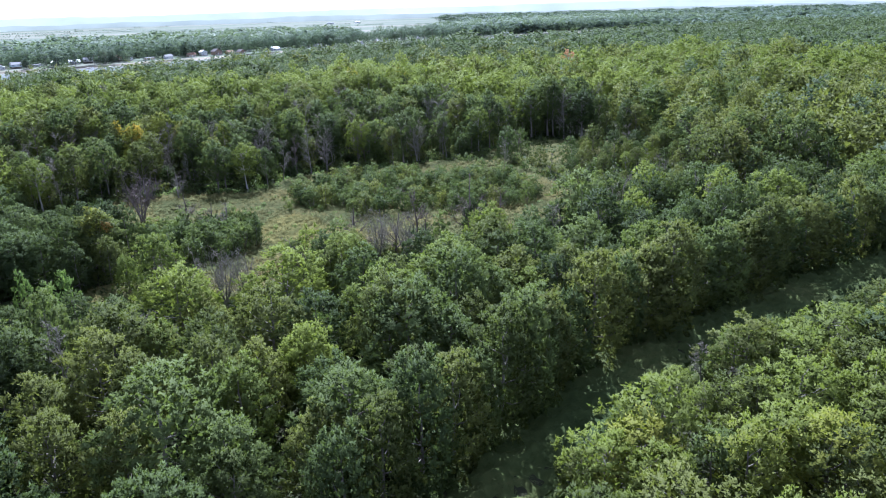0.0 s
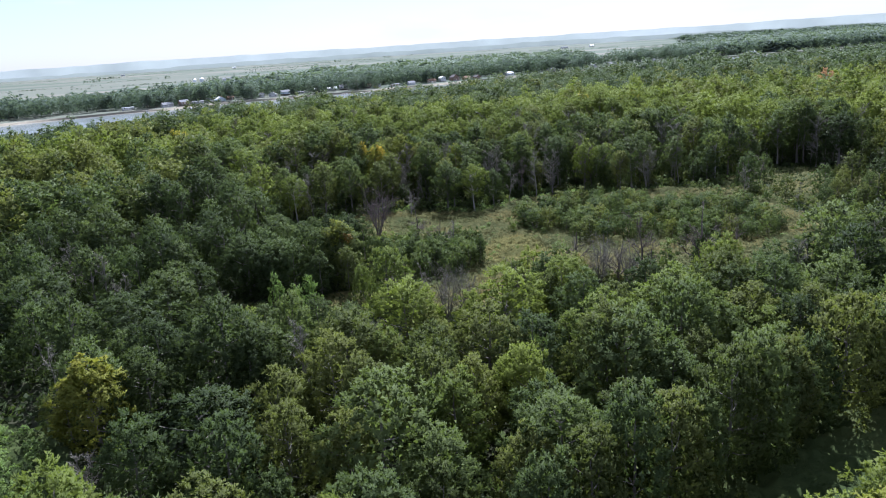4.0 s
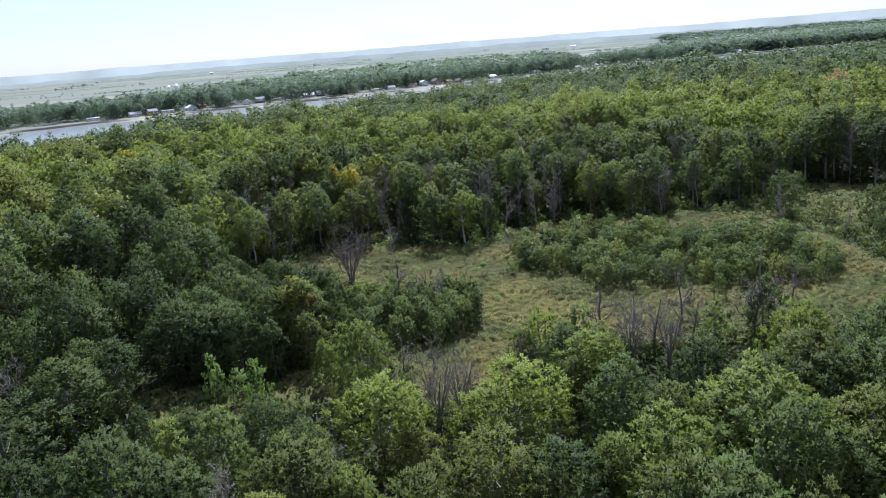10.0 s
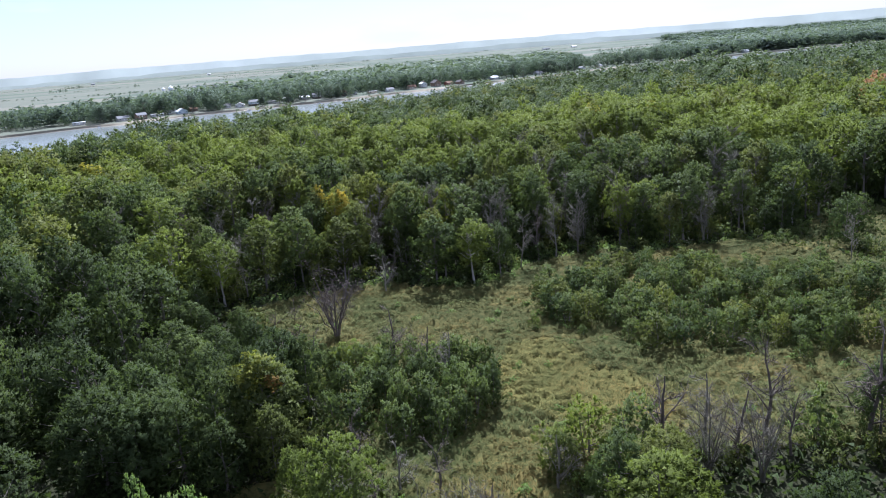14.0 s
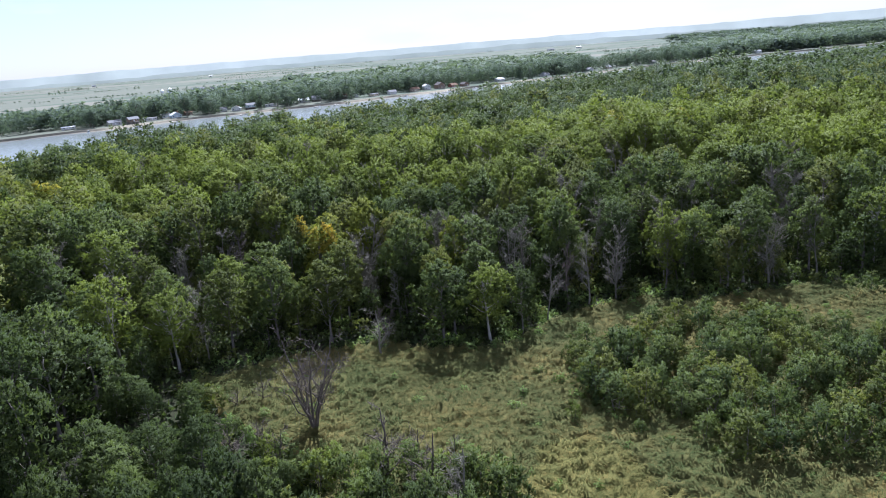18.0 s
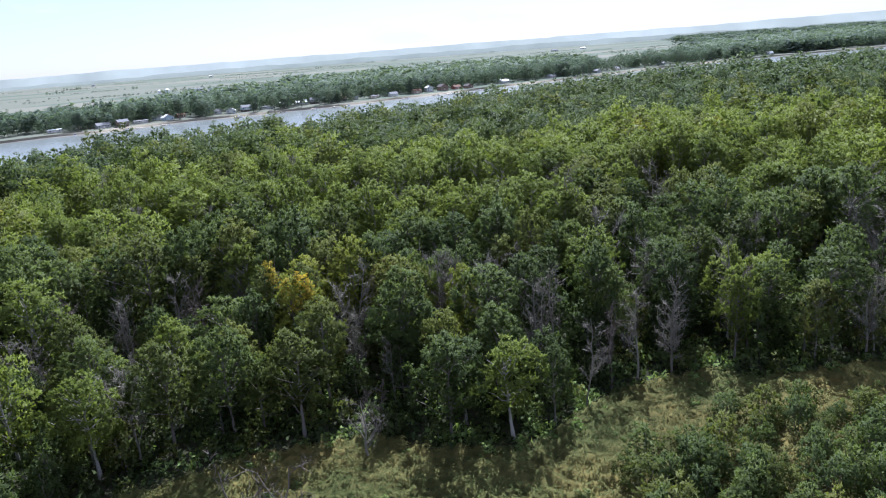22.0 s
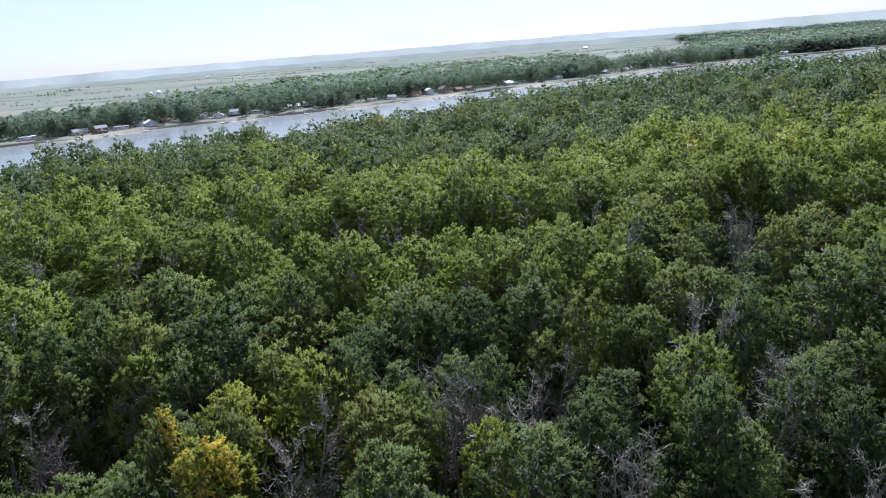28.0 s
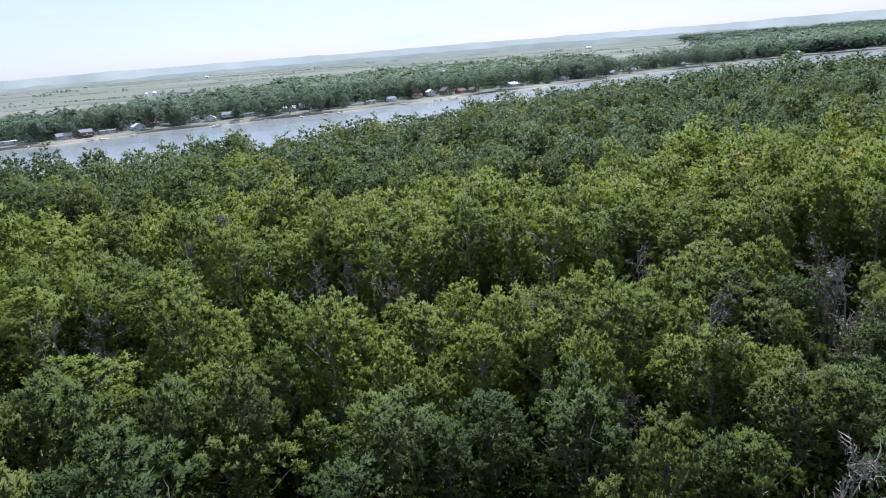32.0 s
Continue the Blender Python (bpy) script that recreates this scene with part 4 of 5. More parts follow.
for k, (a, b) in enumerate(zip(x[ok], y[ok])):
    single(SHRUB, k, "shrub", a, b, g.uniform(6.0, 8.5), k * 1.3, "tall dense shrub in a round clump amid grass", "shrub", "round clump shrubs", (LEAF_DARK, LEAF_DEEP_SHADE, LEAF_SHRUB, LEAF_DARK)[k % 4], g.uniform(0.65, 0.95), None, 6)
for k, (a, b, h) in enumerate([(18, 193, 3.6), (26, 187, 3), (18, 148, 9), (24, 146, 10), (13, 146, 7), (48, 146, 9), (-26, 188, 5), (-33, 196, 4), (-16, 184, 5), (-22, 181, 5), (-18, 181, 6), (-14, 180, 6), (-10, 181, 5), (-6, 181, 6), (-2, 180, 5), (2, 178, 5), (-25, 184, 4), (-27, 180, 5), (-12, 183, 4), (-20, 184, 4)]):
    single(SHRUB, k, "shrub", a, b, h, k * 2.1, "lone leafy shrub standing in meadow grass", "shrub", "meadow shrubs", LEAF_SHRUB if k % 2 else LEAF_LIGHT, 0.9, None, 6)


# ---- the woods farther off: joined crowns ----
def far_stock(seed, n, kind, clumps, shoots, per, size, core, clump):
    res = []
    for s in range(n):
        v, f, _ = crown(seed + s, "dome" if s % 2 else kind, 4.0 if kind == "tall" else 2.5, 20.0, 4.6, clumps, shoots, per, size, 0.36, clump, 0.5, core, 0.8)
        res.append((v, f))
    return res


def joined_wood(name, x, y, h, wide, stock, leaf, label, seed, tones=1):
    """Many crowns as one mesh; tones: how many such meshes they are shared out to at random, each with its own tone."""
    if tones > 1:
        part_of = rnd(seed).integers(0, tones, len(x))
        for k in range(tones):
            if (part_of == k).any():
                joined_wood(name, x[part_of == k], y[part_of == k], h[part_of == k], wide[part_of == k], stock, leaf, label, seed + k)
        return None
    g = rnd(seed)
    vs, fs, n = [], [], 0
    for k in range(len(x)):
        v, f = stock[g.integers(len(stock))]
        a = g.uniform(0, 6.283)
        c, s = np.cos(a), np.sin(a)
        sc = h[k] / 20.0
        w = sc * wide[k]
        vs.append(np.column_stack([(v[:, 0] * c - v[:, 1] * s) * w + x[k], (v[:, 0] * s + v[:, 1] * c) * w + y[k], v[:, 2] * sc, v[:, 3] * c - v[:, 4] * s, v[:, 3] * s + v[:, 4] * c, v[:, 5]]))
        fs.append(f + n)
        n += len(v)
    v = np.concatenate(vs)
    ob = new(name, mesh_of(name, v, np.concatenate(fs), leaf))
    return tagged(ob, label, "woods", kind="stuff")


MID = far_stock(200, 6, "tall", 44, 6, 6, 0.54, 200, 0.275)
LOW = far_stock(220, 6, "tall", 32, 5, 5, 0.68, 140, 0.32)
TINY = far_stock(240, 5, "dome", 14, 4, 4, 1.2, 56, 0.44)
SPECK = far_stock(280, 5, "dome", 9, 3, 3, 2.1, 30, 0.46)
BANK = far_stock(260, 6, "dome", 20, 4, 4, 0.98, 56, 0.38)

for seed, step, d0, d1, stock, wide in ((21, 9.2, 0, 235, MID, 1.16), (23, 10.0, 235, 470, LOW, 1.2), (24, 13.0, 470, 5000, TINY, 1.55)):
    g, x, y = scatter(seed, -460, 1000, 0, 1120, step)
    dist = np.where(y < 220, np.where(x > 0, 1.25 * np.hypot(x, 0.5 * y), np.abs(x)), np.hypot(x, y - 220))
    ok = wooded(x, y) & ~near_zone(x, y) & (dist >= d0) & (dist < d1) & (x > -40 - 0.72 * (y + 10)) & (y > 0.27 * x) & (np.hypot(x, y + 6) > 75)
    ok &= g.random(len(x)) > 0.05
    ok[ok] = free(x[ok], y[ok], 0.9)
    x, y = x[ok], y[ok]
    hh = tree_height(x, y, g)
    hh = np.where(y > 300, hh + 1.0, hh) + g.normal(0, 1.0, len(x))
    pale = light_patch(x, y) & (g.random(len(x)) < 0.85)
    belt = dark_belt(x, y) & (y > 280)
    dice = g.random(len(x))
    deep = belt & (dice < 0.30)
    dark = (belt & (dice < 0.85) | (dice < 0.22)) & ~deep & ~pale
    # West of here the leaf colour is darkened for shade as well.
    shady = (x < -40) & (y < 222)
    deep |= shady & (dice < 0.4)
    dark = (dark | shady & (dice < 0.8)) & ~deep
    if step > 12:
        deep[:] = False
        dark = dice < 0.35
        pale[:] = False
    # Beyond the nearest ring the green leaf is swapped for its hazed copy.
    for sel, lf, lb in ((pale, LEAF_LIGHT, "closed canopy of pale green cottonwoods"), (dark, LEAF_BELT_HAZED if step > 9.5 else LEAF_DARK, "closed canopy of dark green trees toward the river"),
                        (deep, LEAF_DEEP_SHADE, "closed canopy of deep green trees toward the river"),
                        (~dark & ~pale & ~deep, LEAF_MAPLE if step < 12 else LEAF_BELT_HAZED, "closed canopy of mixed green bottomland trees")):
        if sel.any():
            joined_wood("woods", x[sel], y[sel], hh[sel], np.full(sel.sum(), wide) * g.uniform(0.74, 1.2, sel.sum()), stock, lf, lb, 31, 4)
g, x, y = scatter(25, 150, 420, 10, 115, 5.5)
ok = inside(WILLOWS[:-2] + [(420, 92), (420, 10), (40, 10)], x, y) & (from_line(LANE, x, y) > lane_width(x) + 1.5) & (np.hypot(x, y) >= 150) & (y > 0.2 * x)
joined_wood("woods", x[ok], y[ok], g.uniform(7, 11, ok.sum()), np.full(ok.sum(), 2.0), TINY, LEAF_WILLOW, "pale green willow growth beside the grass lane", 35)

# the wood goes on beside and behind the start
g, x, y = scatter(26, -330, 330, -150, 230, 10.5)
seen = (x > -40 - 0.72 * (y + 10)) & (y > 0.27 * x) & (np.hypot(x, y + 6) > 75)
ok = wooded(x, y) & ~near_zone(x, y) & ~seen & free(x, y, 0.9) & ~inside(WILLOWS, x, y) & (x > -330 + 0.2 * np.abs(y))
x, y = x[ok], y[ok]
joined_wood("woods", x, y, 13.0 + g.normal(0, 1.6, len(x)), g.uniform(1.3, 1.75, len(x)), TINY, LEAF_MAPLE, "closed canopy of mixed green bottomland trees", 36, 3)

# young willows behind the start
g, x, y = scatter(28, 16, 330, -150, 70, 10.5)
ok = (y < np.maximum(24, 0.2 * x)) & ((x < 150) & (y < 24) | (x >= 150))
joined_wood("woods", x[ok], y[ok], g.uniform(7, 11, ok.sum()), np.full(ok.sum(), 2.4), TINY, LEAF_WILLOW, "pale green willow growth on low ground", 38)

# wood on the far bank, deep behind the middle of the shore and thin where fields come near
def bank_depth(x, y):
    az = np.degrees(np.arctan2(x, np.asarray(y) - 185))
    return np.interp(az, [-40, -33, -25, -19, -15, -8, 0, 7, 10.5, 12.5, 14, 18.5, 20, 24, 40], [150, 150, 160, 230, 420, 520, 600, 540, 380, 210, 110, 110, 200, 600, 900])


g, x, y = scatter(22, -800, 1100, 600, 1750, 11.0)
d = from_line(FAR_BANK, x, y)
beyond = ~inside(NEAR_BANK + [(1700, -5000), (-900, -5000)], x, y) & ~inside(RIVER, x, y)
depth = bank_depth(x, y) * (1 + 0.22 * wave(x, y, 60, 3.0))
ok = beyond & (d > 44) & (d < np.minimum(depth, 130)) & (g.random(len(x)) < np.where(d < 70, 0.75, 0.95)) & (wave(x, y, 25, 9.0) > -0.55)
x, y = x[ok], y[ok]
joined_wood("woods", x, y, 20.5 + 5 * wave(x, y, 14, 1.0) + g.normal(0, 2.6, len(x)), g.uniform(1.1, 1.9, len(x)), BANK, LEAF_HAZED, "band of grey-green trees along the far shore", 32, 3)
g, x, y = scatter(27, -800, 1300, 700, 2400, 19.0)
d = from_line(FAR_BANK, x, y)
beyond = ~inside(NEAR_BANK + [(1700, -5000), (-900, -5000)], x, y) & ~inside(RIVER, x, y)
ok = beyond & (d >= 125) & (d < bank_depth(x, y) * (1 + 0.18 * wave(x, y, 70, 3.0))) & (wave(x, y, 34, 5.0) > -0.75)
x, y = x[ok], y[ok]
joined_wood("woods", x, y, 21.0 + 4 * wave(x, y, 22, 1.0) + g.normal(0, 2.2, len(x)), g.uniform(1.9, 2.9, len(x)), SPECK, LEAF_HAZED, "deep grey-green wood behind the far shore", 37, 3)

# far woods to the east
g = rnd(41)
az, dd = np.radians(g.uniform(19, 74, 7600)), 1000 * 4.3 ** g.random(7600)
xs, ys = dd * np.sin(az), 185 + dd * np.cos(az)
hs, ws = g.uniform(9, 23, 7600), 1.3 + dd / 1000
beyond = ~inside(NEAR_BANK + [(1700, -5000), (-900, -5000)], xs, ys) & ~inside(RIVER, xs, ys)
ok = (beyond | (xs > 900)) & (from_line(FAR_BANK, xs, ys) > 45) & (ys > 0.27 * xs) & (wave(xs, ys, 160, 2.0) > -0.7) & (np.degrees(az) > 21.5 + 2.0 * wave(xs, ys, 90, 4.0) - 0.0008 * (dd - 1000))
joined_wood("woods", xs[ok], ys[ok], hs[ok], ws[ok], SPECK, LEAF_HAZED, "far woods reaching to the horizon", 33)

# hedgerows and groves among the fields
xs, ys, hs, ws = [], [], [], []
for k in range(52):
    dd = 1700 * 2.75 ** g.random()
    az = radians(g.uniform(-42, 24))
    x0, y0 = dd * math.sin(az), 185 + dd * math.cos(az)
    run = g.integers(3, 8) if k % 3 == 0 else g.integers(14, 60)
    th = radians(g.choice([12, 16, 20, 24]))
    tall = 8.0 if k % 3 == 0 else 3.2
    for q in range(run):
        if g.random() < 0.85:
            xs.append(x0 + math.cos(th) * q * 10), ys.append(y0 + math.sin(th) * q * 10 + g.normal(0, 2)), hs.append(tall * g.uniform(0.7, 1.5)), ws.append(g.uniform(2.6, 4.8) * 4 / (tall + 1))
xs, ys, hs, ws = map(np.array, (xs, ys, hs, ws))
ok = (from_line(FAR_BANK, xs, ys) > bank_depth(xs, ys) + 90) & ~inside(RIVER, xs, ys) & ~inside(NEAR_BANK + [(1700, -5000), (-900, -5000)], xs, ys)
joined_wood("hedgerows", xs[ok], ys[ok], hs[ok], ws[ok], SPECK, LEAF_HAZED, "hedgerows and groves among the far fields", 34)


# ---- meadow grass ----
def grass_material(name, green, straw, tip):
    m, nt, b = material(name)
    geo = nt.nodes.new("ShaderNodeNewGeometry")
    big = noise_node(nt, 0.055, 3.0, 0.5, geo.outputs["Position"])
    fine = noise_node(nt, 0.9, 4.0, 0.65, geo.outputs["Position"])
    f = maths(nt, 'ADD', maths(nt, 'MULTIPLY', big, 0.75), maths(nt, 'MULTIPLY', fine, 0.55))
    f = maths(nt, 'ADD', f, maths(nt, 'MULTIPLY', maths(nt, 'SUBTRACT', geo.outputs["Random Per Island"], 0.5), 0.3))
    col = ramp(nt, f, ((0.46, green), (0.72, straw), (0.96, tip)))
    link(nt, col, b.inputs["Base Color"])
    b.inputs["Roughness"].default_value = 0.8
    b.inputs["Specular IOR Level"].default_value = 0.05
    tr = nt.nodes.new("ShaderNodeBsdfTranslucent")
    link(nt, col, tr.inputs[0])
    sh = nt.nodes.new("ShaderNodeMixShader")
    sh.inputs[0].default_value = 0.3
    link(nt, b.outputs[0], sh.inputs[1])
    link(nt, tr.outputs[0], sh.inputs[2])
    link(nt, sh.outputs[0], nt.nodes["Material Output"].inputs[0])
    return m


GRASS = grass_material("meadow grass", (0.054, 0.073, 0.023), (0.104, 0.104, 0.036), (0.190, 0.150, 0.050))
# Lane grass is darkened so its colour carries the tree row's shade.
GRASS_GREEN = grass_material("green lane grass", (0.036, 0.054, 0.018), (0.062, 0.080, 0.026), (0.100, 0.108, 0.038))


def mound(x, y):
    return 0.10 + 1.05 * (1 - np.abs(wave(x + 0.8 * wave(x, y, 4.0, 2.0), y, 1.5, 4.0))) ** 2 + 0.30 * wave(x, y, 0.8, 6.0) + 0.3 * wave(x, y, 5.0, 1.0)


def grass(name, test, box, per_m2, mat, label, seed, long=0.85):
    """Lodged grass: a humped sward, and bent blades that lie along a swirling lay."""
    x0, x1, y0, y1 = box
    sx, sy, f = sheet(np.arange(x0, x1, 0.7), np.arange(y0, y1, 0.7))
    inn = test(sx, sy)
    f = f[inn[f].any(1)]
    used, f = np.unique(f, return_inverse=True)
    f = f.reshape(-1, 4)
    sz = np.where(inn, mound(sx, sy), -0.4)
    tagged(new(name + "_sward", mesh_of(name + " sward", np.column_stack([sx, sy, sz])[used], f, mat, True)), label, "grass", kind="stuff")
    g = rnd(seed)
    n = int((x1 - x0) * (y1 - y0) * per_m2)
    x, y = g.uniform(x0, x1, n), g.uniform(y0, y1, n)
    ok = test(x, y)
    x, y = x[ok], y[ok]
    n = len(x)
    a = 2.2 * wave(x, y, 9.0, 2.0) + 1.3 * wave(x, y, 3.0, 3.0) - 0.6 + g.normal(0, 0.7, n)
    l = long * g.uniform(0.6, 1.4, n)
    w = g.uniform(0.035, 0.085, n)
    rise = g.uniform(0.2, 0.95, n)
    dx, dy = np.cos(a), np.sin(a)
    b = np.column_stack([x, y, mound(x, y) - 0.05])
    m = b + np.column_stack([dx * l * 0.45, dy * l * 0.45, rise * l * 0.62])
    t = b + np.column_stack([dx * l, dy * l, rise * l * 0.42])
    s = np.column_stack([-dy, dx, np.zeros(n)]) * w[:, None]
    v = np.stack([b, m + s, t, m - s], 1).reshape(-1, 3)
    tagged(new(name, mesh_of(name, v, np.arange(4 * n).reshape(n, 4), mat)), label, "grass", kind="stuff")


GOLD = [(10, 184), (20, 187), (27, 173), (36, 164), (31, 157), (20, 158), (12, 161), (8, 169)]


def golden(x, y):
    return inside(GOLD, x + 2.5 * wave(x, y, 3.0, 1.0), y + 2.5 * wave(x, y, 3.5, 2.0))


GRASS_GOLD = grass_material("golden grass", (0.100, 0.108, 0.034), (0.165, 0.148, 0.048), (0.255, 0.190, 0.060))
grass("golden_grass", golden, (4, 40, 153, 191), 26.0, GRASS_GOLD, "lodged golden grass patch in the meadow", 55)
grass("meadow_grass", lambda x, y: inside(HULL_OPEN, x, y) & ~golden(x, y), (-50, 104, 124, 245), 22.0, GRASS, "tall lodged meadow grass, green and straw-coloured", 51)
grass("clearing_grass", lambda x, y: inside(CLEARING, x, y), (60, 172, 203, 268), 7.0, GRASS, "tall grass in a forest clearing", 52)
grass("glade_grass", lambda x, y: inside(GLADE, x, y), (-60, -14, 128, 150), 8.0, GRASS, "green grass and vines in a narrow forest glade", 56)
grass("lane_grass", lambda x, y: from_line(LANE, x, y) < lane_width(x) + 4.0, (5, 285, 36, 130), 4.0, GRASS_GREEN, "green grass lane between wood and willows", 53)
grass("vine_ground", lambda x, y: inside(VINES, x, y), (-96, -48, 48, 100), 3.0, GRASS_GREEN, "bright green low growth covering the ground", 54)
g, x, y = scatter(15, -95, -48, 48, 100, 4.5)
ok = inside(VINES, x, y) & (g.random(len(x)) < 0.7)
for k, (a, b) in enumerate(zip(x[ok], y[ok])):
    single(SHRUB, k, "vine_mound", a, b, g.uniform(2.0, 4.5), k * 1.3, "low mound of pale green vines", "vines", "vine mounds", LEAF_VINE, g.uniform(1.1, 1.5), None, 6)
g, x, y = scatter(16, -60, 130, 128, 275, 3.6)
rim = np.minimum(from_line(MEADOW + MEADOW[:1], x, y), from_line(CLEARING + CLEARING[:1], x, y))
ok = (rim < 3.5) & (g.random(len(x)) < 0.5)
for k, (a, b) in enumerate(zip(x[ok], y[ok])):
    single(BUSH, k, "vine_mound", a, b, g.uniform(0.8, 2.2), k * 1.3, "low mound of pale green vines at the meadow's rim", "vines", "vine mounds", LEAF_VINE, g.uniform(1.1, 1.6), None, 6)
g, x, y = scatter(17, -80, 125, 118, 285, 4.4)
rim = from_line(HULL_OPEN + HULL_OPEN[:1], x, y)
ok = ~inside(HULL_OPEN, x, y) & (rim < np.where(y > 205, 15, 7)) & (g.random(len(x)) < 0.6)
for k, (a, b) in enumerate(zip(x[ok], y[ok])):
    single(BUSH, k, "undergrowth_shrub", a, b, g.uniform(1.8, 5.0), k * 1.3, "leafy green undergrowth at the wood's edge", "shrub", "wood edge undergrowth", LEAF_MAPLE if g.random() < 0.5 else LEAF_SHRUB, g.uniform(0.9, 1.3), None, 6)
g = rnd(71)
n = 0
while n < 110:
    a, b = g.uniform(-45, 95), g.uniform(126, 240)
    if inside(HULL_OPEN, a, b) and not inside(THICKET, a, b) and not inside(CLUMP, a, b):
        n += 1
        single(BUSH, n, "meadow_herb", a, b, g.uniform(0.7, 1.7), n * 1.3, "low leafy herb clump in the meadow grass", "herb clump", "meadow herbs", LEAF_SHRUB if g.random() < 0.5 else LEAF_VINE, g.uniform(1.2, 2.0), None, 6)


# low leafy cover on the wood's floor, with shade put into its dark leaf colour
g = rnd(81)
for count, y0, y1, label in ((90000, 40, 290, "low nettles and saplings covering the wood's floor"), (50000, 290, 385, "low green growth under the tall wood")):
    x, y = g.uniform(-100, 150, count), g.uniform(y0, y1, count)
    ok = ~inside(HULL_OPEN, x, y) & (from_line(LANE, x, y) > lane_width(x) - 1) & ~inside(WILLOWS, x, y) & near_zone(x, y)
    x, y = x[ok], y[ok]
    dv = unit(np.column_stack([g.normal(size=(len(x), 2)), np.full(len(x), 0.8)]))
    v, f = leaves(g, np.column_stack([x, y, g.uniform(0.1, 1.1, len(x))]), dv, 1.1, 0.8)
    tagged(new("ground_cover", mesh_of("ground cover", v, f, LEAF_DEEP_SHADE)), label, "undergrowth", kind="stuff")

# Patches of bright vine leaves paint the sunlit streaks between the trunks.
g = rnd(82)
x, y = g.uniform(-45, 60, 16000), g.uniform(222, 252, 16000)
ok = ~inside(HULL_OPEN, x, y) & (wave(x, y, 3.0, 2.0) > 0.0) & (from_line(HULL_OPEN, x, y) < 16)
x, y = x[ok], y[ok]
dv = unit(np.column_stack([g.normal(size=(len(x), 2)), np.full(len(x), 0.9)]))
v, f = leaves(g, np.column_stack([x, y, g.uniform(0.2, 1.3, len(x))]), dv, 0.8, 0.55)
tagged(new("ground_cover", mesh_of("sun patch ground cover", v, f, LEAF_VINE)), "bright green vines covering the ground at the wood's edge", "undergrowth", kind="stuff")

# vine-draped columns, and a pale flowering vine on a low tree
for k, (a, b, h, w) in enumerate([(-38, 139, 9.0, 0.50), (-30, 135, 9.5, 0.48), (-34, 138, 7.0, 0.6), (-38, 116.5, 9.5, 0.8), (-29, 191, 4.5, 0.5)]):
    single(SHRUB, k, "vine_column", a, b, h, k * 1.1, "tall narrow snag draped in green vines", "vines", "vine columns", LEAF_VINE if k != 3 else LEAF_WILLOW, w, None, 6)
for k, (a, b, h) in enumerate([(26, 113, 6.0), (29, 112, 5.0), (23, 114, 4.5)]):
    single(SHRUB, k, "vine_mound", a, b, h, k * 1.1, "pale flowering vine spread over low trees", "vines", "vine mounds", LEAF_VINE, 1.1, None, 6)


# ---- far shore: cottages, docks, boats, farm ----
def paint(name, c, rough=0.6):
    return plain_material(name, tuple(v * 0.88 for v in c), c, 0.8, rough, 0.05)


WALLS = [paint("white siding", (0.55, 0.56, 0.55)), paint("pale blue siding", (0.42, 0.50, 0.56)), paint("tan siding", (0.46, 0.38, 0.28)), paint("brown siding", (0.20, 0.13, 0.09)),
         paint("grey siding", (0.42, 0.42, 0.42)), paint("red-brown siding", (0.26, 0.11, 0.08))]
ROOFS = [paint("grey shingles", (0.22, 0.22, 0.23), 0.9), paint("dark shingles", (0.10, 0.09, 0.09), 0.9), paint("white metal roof", (0.60, 0.61, 0.62), 0.45), paint("brown shingles", (0.17, 0.11, 0.08), 0.9)]
TRIM = paint("white trim", (0.75, 0.75, 0.73))
DECK = plain_material("grey deck boards", (0.30, 0.27, 0.23), (0.46, 0.43, 0.38), 1.5, 0.85, 0.2)
STEEL = paint("galvanised bin steel", (0.70, 0.71, 0.72), 0.4)
HULL = paint("white boat hull", (0.78, 0.78, 0.77), 0.25)
GLASS, _, gb = material("window glass")
gb.inputs["Base Color"].default_value, gb.inputs["Roughness"].default_value = (0.03, 0.04, 0.05, 1), 0.05


def part(name, bm, mat, parent, label=""):
    me = bpy.data.meshes.new(name)
    bm.to_mesh(me)
    bm.free()
    me.materials.append(mat)
    ob = new(name, me)
    ob.parent = parent
    if label:
        ob["label"] = label
    return ob


def box(bm, x0, x1, y0, y1, z0, z1):
    v = [bm.verts.new((x, y, z)) for z in (z0, z1) for x, y in ((x0, y0), (x1, y0), (x1, y1), (x0, y1))]
    for f in ((3, 2, 1, 0), (4, 5, 6, 7), (0, 1, 5, 4), (1, 2, 6, 5), (2, 3, 7, 6), (3, 0, 4, 7)):
        bm.faces.new([v[i] for i in f])
    return bm


def bank_turn(x, y):
    """Turn that faces the river from a place on the far shore."""
    best, ang = 1e9, 0.0
    for (x0, y0), (x1, y1) in zip(FAR_BANK, FAR_BANK[1:]):
        t = min(max(((x - x0) * (x1 - x0) + (y - y0) * (y1 - y0)) / ((x1 - x0) ** 2 + (y1 - y0) ** 2), 0), 1)
        d = math.hypot(x - x0 - t * (x1 - x0), y - y0 - t * (y1 - y0))
        if d < best:
            best, ang = d, math.atan2(y1 - y0, x1 - x0)
    return ang, best


